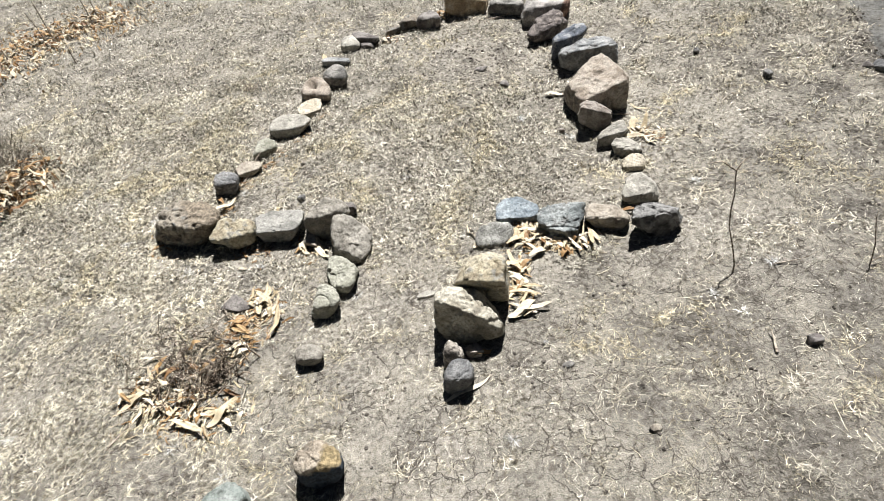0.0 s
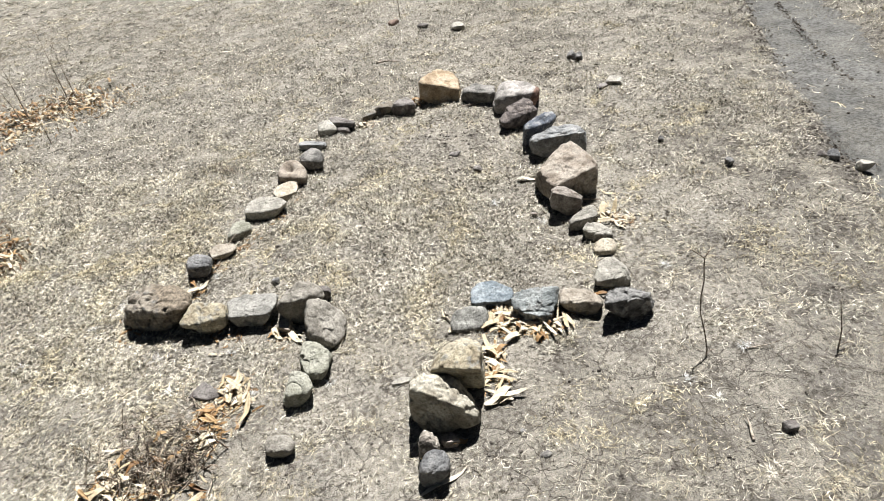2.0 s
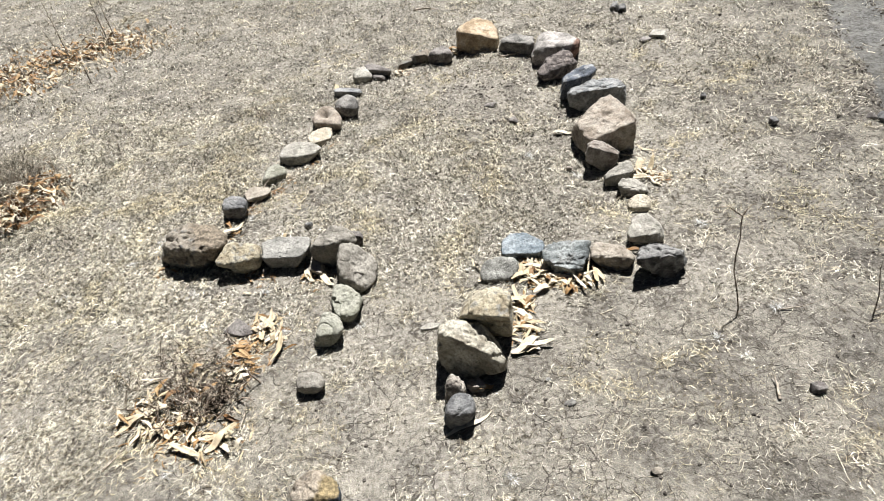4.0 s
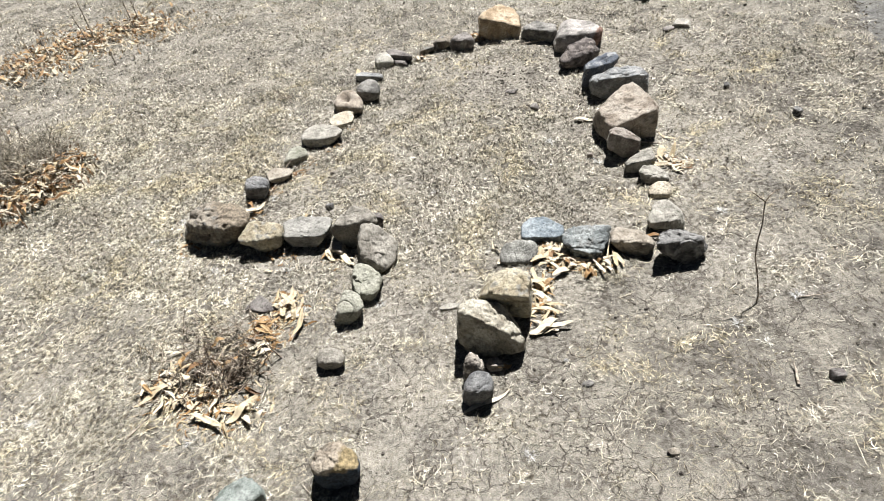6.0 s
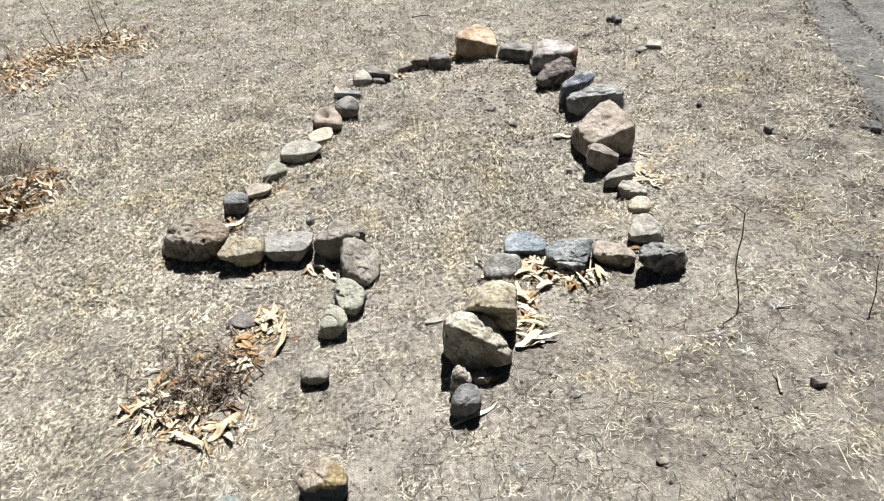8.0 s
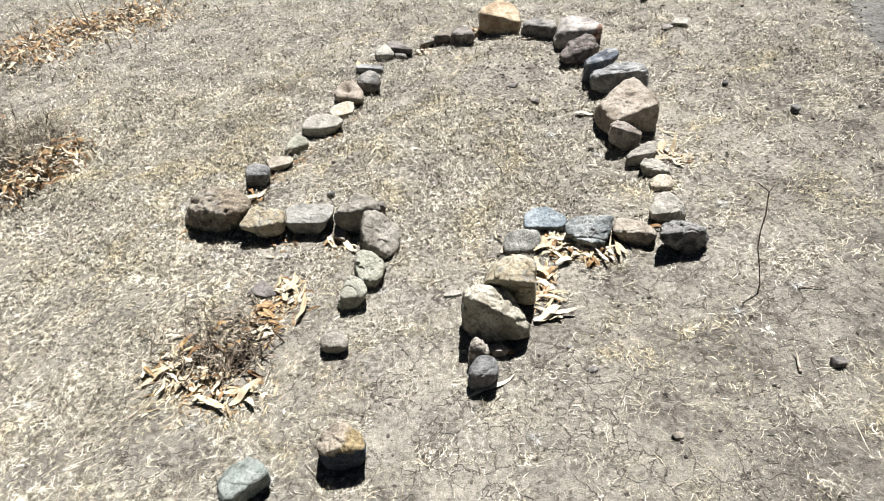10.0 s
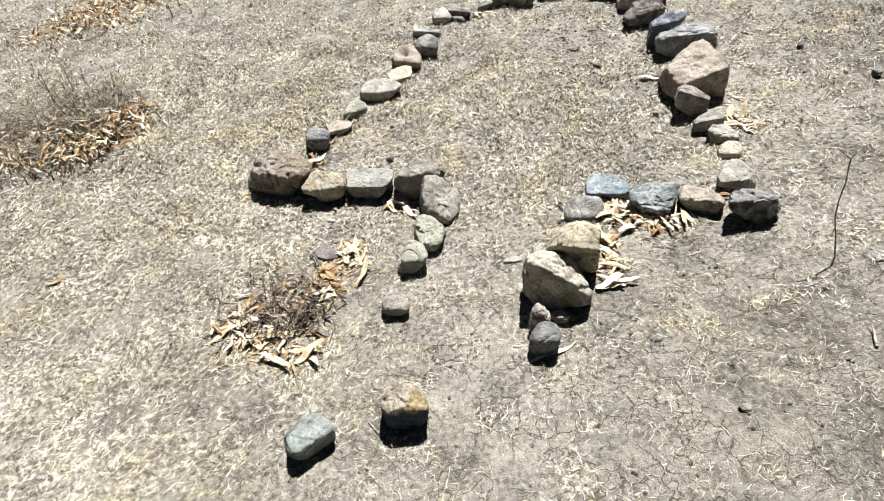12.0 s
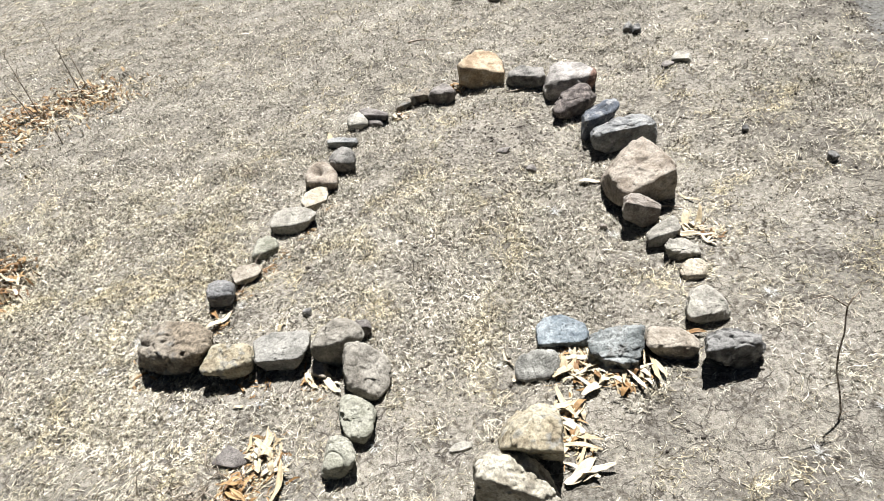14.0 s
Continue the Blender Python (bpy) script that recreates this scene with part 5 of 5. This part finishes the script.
litter("orange and cream leaf drift in the far grass", 4,
       [(-2.45, 5.12, 0.19, 80, 0.6), (-2.65, 4.90, 0.20, 110, 0.7), (-2.12, 5.08, 0.15, 40, 0.5), (-2.9, 4.66, 0.20, 95, 0.75), (-3.15, 4.48, 0.2, 60, 0.7)], 0.05, 16, 1.05)
litter("crumbled brown and white leaf bits below the crossbar stones", 7,
       [(-0.44, 2.03, 0.03, 8, 0.4), (-0.40, 1.98, 0.02, 5, 0.2), (-0.62, 2.03, 0.04, 6, 0.6), (-0.70, 2.07, 0.02, 4, 0.7)], 0.008, 6, 0.55)
litter("straw-brown leaf scraps at the foot of the corner boulder", 8, [(-1.06, 2.16, 0.03, 6, 0.7), (-0.83, 2.38, 0.02, 5, 0.8)], 0.012, 10, 0.6)
litter("brown leaf crumbs in the seam below the edge stones", 10,
       [(-0.77, 2.55, 0.022, 5, 0.9), (-0.68, 2.66, 0.02, 4, 0.9), (-0.63, 2.76, 0.022, 4, 0.8), (-0.52, 2.87, 0.02, 4, 0.9), (-0.43, 3.03, 0.015, 2, 0.8)], 0.008, 6, 0.5, 2.2)
litter("small pale leaf scraps by the arrow edge", 5, [(0.95, 2.39, 0.022, 9, 0.0), (1.0, 2.33, 0.02, 4, 0.1)], 0.012, 18)
litter("pale leaf scraps between dark stones", 6, [(-0.07, 3.78, 0.02, 6, 0.1), (0.26, 3.98, 0.03, 7, 0.4)], 0.02)
lone_leaf("white bleached leaf lying inside the arrow", 0.70, 2.81, -8, 0, size=1.05)
lone_leaf("long pale leaf beside the big tan stone", 1.005, 2.572, -52, 2, size=0.75)
lone_leaf("long narrow pale leaf under the dark cobble", 0.100, 1.232, 24, 5, False, 0.003, 1.35)
lone_leaf("reddish curled leaf under the big pale stone", 0.165, 1.355, 12, 3, True, 0.006, 1.0)
lone_leaf("pale leaf scrap beside the grey stones", -0.45, 2.02, -60, 4)
lone_leaf("pale leaf lying against a brown stone", -0.375, 1.995, -52, 1, size=0.9)
lone_leaf("white leaf fallen between the crossbar stones", -0.450, 2.003, -59, 0, False, 0.006, 0.84)
lone_leaf("white curled leaf lying below a brown stone", -0.381, 1.972, -54, 0, False, 0.006, 0.99)
lone_leaf("white leaf between two stones", -0.825, 2.385, 38, 0, False, 0.012, 1.1)
lone_leaf("small pale leaf scrap", -0.58, 2.29, 70, 4, size=0.8)
lone_leaf("small pale leaf scrap by the yellow stone", -0.665, 2.085, 80, 4, size=0.6)
lone_leaf("pale leaf standing against a grey stone", 0.185, 1.935, 108, 1, False, 0.004, 0.9, 50)
lone_leaf("pale leaf beside a grey stone", 0.205, 1.865, 60, 4, False, 0.004, 0.9, 30)
lone_leaf("broad pale leaf with curled rim", 0.315, 1.502, 35, 3, False, 0.004, 1.35)
lone_leaf("white curled leaf behind a thin slab", -0.475, 3.70, 100, 3, False, 0.01, 1.2, 40)
lone_leaf("rust-brown leaf tucked under a stone", 0.75, 1.90, -20, 0, True)
lone_leaf("rust-brown leaf beside the dark cobble", -0.86, 2.44, -60, 1, True)
lone_leaf("dull dry leaf on bare grass", -1.73, 1.73, 28, 0, True, 0.004, 0.95)
lone_leaf("pale dry leaf in the far grass", -1.25, 5.8, 10, 0, size=1.1)
lone_leaf("pale dry leaf in the far grass", -0.35, 6.5, 40, 0, size=1.2)


# ---- twigs and shrubs ----
def tubes(name, paths, mat, sides=5):
    """Tapered round stems along paths of (x, y, z, radius), all in one mesh."""
    v, faces = [], []
    for path in paths:
        path = np.asarray(path, float)
        first = len(v)
        for i, (px_, py_, pz_, r) in enumerate(path):
            way = path[min(i + 1, len(path) - 1), :3] - path[max(i - 1, 0), :3]
            way = way / (np.linalg.norm(way) + 1e-9)
            a = np.cross(way, (0.31, 0.17, 0.93) if abs(way[2]) < 0.9 else (1, 0, 0))
            a /= np.linalg.norm(a)
            b = np.cross(way, a)
            for k in range(sides):
                t = 2 * math.pi * k / sides
                v.append((px_, py_, pz_) + r * (math.cos(t) * a + math.sin(t) * b))
        for i in range(len(path) - 1):
            for k in range(sides):
                p, q = first + i * sides + k, first + i * sides + (k + 1) % sides
                faces.append((p, q, q + sides, p + sides))
    return mesh_of(name, np.array(v), faces, mat)


def stem(rng, x, y, z, az, el, length, r, bends=6, wander=0.25, droop=0.0):
    """A wandering tapered path that starts at x, y, z."""
    path, at = [], np.array((x, y, z), float)
    for i in range(bends + 1):
        path.append((*at, r * (1 - 0.75 * i / bends)))
        az += rng.gauss(0, wander)
        el += rng.gauss(0, wander * 0.7) - droop
        at = at + length / bends * np.array((math.cos(az) * math.cos(el), math.sin(az) * math.cos(el), math.sin(el)))
        at[2] = max(at[2], 0.002)
    return path


# a bare sapling twig, forked at the top, standing upright in the soil
twig = tagged(new("standing_twig"), "thin dark forked twig standing upright in the soil", "twig")
twig.matrix_basis = pose(0.99, 1.526, 0)
stalk = part("stalk", tubes("stalk", [[(0, 0, -0.03, 0.0030), (0.002, 0.002, 0.03, 0.0027), (-0.008, 0.012, 0.10, 0.0024), (-0.022, 0.025, 0.17, 0.0023), (-0.020, 0.037, 0.225, 0.0022), (-0.010, 0.048, 0.28, 0.0020), (-0.010, 0.058, 0.325, 0.0020), (-0.008, 0.064, 0.355, 0.0021)]], BARK, 7), twig)
part("branch", tubes("branch", [[(-0.008, 0.064, 0.352, 0.0021), (-0.027, 0.070, 0.368, 0.0019), (-0.050, 0.074, 0.388, 0.0016), (-0.095, 0.07, 0.393, 0.0010)]], BARK, 6), stalk)
part("branch", tubes("branch", [[(-0.008, 0.064, 0.352, 0.0021), (0.006, 0.072, 0.366, 0.0018), (0.022, 0.078, 0.378, 0.0014), (0.034, 0.08, 0.379, 0.0008)]], BARK, 6), stalk)
part("side_shoot", tubes("side_shoot", [[(0.002, 0.002, 0.012, 0.0017), (0.016, 0.006, 0.02, 0.0017), (0.03, 0.008, 0.018, 0.0008)]], BARK, 6), stalk)

stub = tagged(new("standing_twig"), "short crooked dark twig standing in trampled grass", "twig")
stub.matrix_basis = pose(1.38, 1.456, 0)
stalk = part("stalk", tubes("stalk", [[(0, 0, -0.03, 0.0026), (-0.001, 0.001, 0.03, 0.0024), (0.0, 0.008, 0.08, 0.0020), (-0.010, 0.012, 0.13, 0.0017), (-0.016, 0.02, 0.175, 0.0013), (-0.014, 0.024, 0.205, 0.0006)]], BARK, 7), stub)
part("side_shoot", tubes("side_shoot", [[(-0.001, 0.001, 0.018, 0.0021), (0.02, 0.004, 0.022, 0.0020), (0.042, 0.006, 0.026, 0.0016)]], BARK, 6), stalk)


def dead_shrub(label, seed, x, y, stems, spread_, tall, twiggy, fine, mat=None):
    """A low dead shrub: woody stems with a tangle of hair-fine dry twigs."""
    rng = random.Random(seed)
    shrub = tagged(new("dead_shrub"), label, "shrub")
    shrub.matrix_basis = pose(x, y, 0)
    hair = []
    for _ in range(stems):
        az, el = rng.uniform(0, 2 * math.pi), rng.uniform(0.15, 1.1)
        ox, oy = rng.gauss(0, spread_[0] * 0.55), rng.gauss(0, spread_[1] * 0.55)
        path = stem(rng, ox, oy, 0.0, az, el, tall * rng.uniform(0.6, 1.2), 0.0022 * twiggy, 5, 0.3, 0.06)
        part("stem", tubes("stem", [path], mat or STEM, 4), shrub)
        for _ in range(fine):
            a = rng.choice(path[1:])
            hair.append(stem(rng, a[0], a[1], a[2], rng.uniform(0, 2 * math.pi), rng.uniform(-0.3, 1.2), tall * rng.uniform(0.2, 0.6), 0.0011 * twiggy, 4, 0.45, 0.08))
    tagged(part("twig_tangle", tubes("twig_tangle", hair, mat or STEM, 3), shrub, None, "grey-brown hair-fine dry twigs"), kind="stuff")
    return shrub


dead_shrub("low grey-brown dead shrub, a flattened tangle of twigs", 1, -0.80, 1.56, 85, (0.19, 0.15), 0.09, 1.5, 6, STEM)
dead_shrub("dead shrub tangle over drifted leaves", 2, -0.76, 1.45, 60, (0.15, 0.09), 0.085, 1.9, 6, DARK_STEM)
dead_shrub("grey dead shrub with leaves caught in it", 3, -2.24, 3.02, 130, (0.22, 0.17), 0.24, 1.9, 11, PALE_STEM)
dead_shrub("low dead shrub in trampled grass", 4, -2.60, 2.9, 70, (0.16, 0.2), 0.2, 1.8, 9, PALE_STEM)


def weed_stalk(label, seed, x, y, tall, side, shoots=5):
    """A thin dry weed stalk, upright, with a few side shoots."""
    rng = random.Random(seed)
    weed = tagged(new("dry_weed"), label, "weed", "dry weed stalks")
    weed.matrix_basis = pose(x, y, 0)
    main = stem(rng, 0, 0, 0, side, 1.38, tall, 0.0055, 7, 0.10)
    stalk = part("stalk", tubes("stalk", [main], STEM, 5), weed)
    for _ in range(shoots):
        a = rng.choice(main[2:])
        part("side_shoot", tubes("side_shoot", [stem(rng, a[0], a[1], a[2], rng.uniform(0, 6.3), 0.9, tall * rng.uniform(0.15, 0.35), 0.0022, 4, 0.2)], STEM, 4), stalk)


dead_shrub("flattened tangle of straw-coloured stalks beside drifted leaves", 5, -2.33, 2.68, 80, (0.16, 0.10), 0.13, 1.2, 7, PALE_STEM)
for i, (a, b, tall) in enumerate(((-2.20, 3.06, 0.27), (-2.28, 3.12, 0.31), (-2.35, 3.05, 0.29), (-2.14, 3.12, 0.24), (-2.42, 3.14, 0.27), (-2.25, 2.98, 0.24))):
    weed_stalk("stiff grey-brown stalk in the dead shrub", 20 + i, a, b, tall, 1.3 + 0.5 * i, 4)
weed_stalk("thin dry weed stalk rising from drifted leaves", 1, -2.40, 5.22, 0.55, 2.0, 9)
weed_stalk("thin dry weed stalk rising from drifted leaves", 2, -2.36, 5.26, 0.46, 1.7, 8)
weed_stalk("thin dry weed stalk rising from drifted leaves", 3, -2.60, 4.95, 0.44, 2.0, 7)
weed_stalk("thin dry weed stalk rising from drifted leaves", 4, -2.64, 4.92, 0.28, 2.8)
weed_stalk("thin dry weed stalk rising from drifted leaves", 5, -2.84, 4.70, 0.30, 2.2)
weed_stalk("thin dry weed stalk rising from drifted leaves", 6, -2.92, 4.66, 0.26, 2.6)
dead_shrub("small dry weed tuft in the bleached grass", 6, -0.89, 3.52, 26, (0.05, 0.04), 0.075, 1.0, 4, STEM)
weed_stalk("short dry weed stalk in the grass", 7, -2.24, 4.42, 0.14, 2.0, 3)
weed_stalk("short dry weed stalk in the grass", 8, 0.25, 5.9, 0.2, 1.6, 2)

# loose sticks on the ground
def stick(label, seed, x, y, yaw, length, r=0.004, mat=None):
    rng = random.Random(seed)
    ob = new("stick", tubes("stick", [stem(rng, 0, 0, 0, 0, 0.02, length, r, 6, 0.12)], mat or BARK, 6))
    ob.matrix_basis = pose(x, y, float(ground_height(x, y)[0]) + r, 0, 0, yaw)
    return tagged(ob, label, "stick")


stick("dark stick lying in the far grass", 1, 0.01, 4.83, -25, 0.2, 0.008)
stick("short brown stick beside the yellow stone", 2, -0.70, 2.03, 60, 0.12, 0.005)
stick("thin straight straw-coloured stalk on the soil", 3, 1.12, 1.52, -4, 0.13, 0.0025, STEM)
stick("bent twig lying by the dead shrub", 4, -0.60, 1.33, 80, 0.12, 0.003, STEM)
stick("crooked twig under the dead shrub", 5, -0.84, 1.40, 30, 0.12, 0.0035, STEM)
stick("thin dark twig poking from the leaf drift", 6, -1.0, 1.24, 55, 0.13, 0.003)
stick("split pale stub of a stalk on the soil", 7, 0.975, 1.19, 80, 0.09, 0.005, STEM)
stick("crooked twig along the flat tan stone", 8, -0.80, 2.52, 48, 0.22, 0.004)
stick("thin root on the soil between dark stones", 9, 0.50, 3.80, -15, 0.2, 0.004)
stick("thin pale stalk near the track", 10, 1.95, 2.95, 100, 0.16, 0.0035, STEM)
stick("flat strip of bark beside the brown wedge", 11, 0.86, 2.57, -17, 0.12, 0.006)
stick("long thin pale stalk bent round the foot of a stone", 12, -0.429, 1.040, -37, 0.121, 0.0016, PALE_STEM)
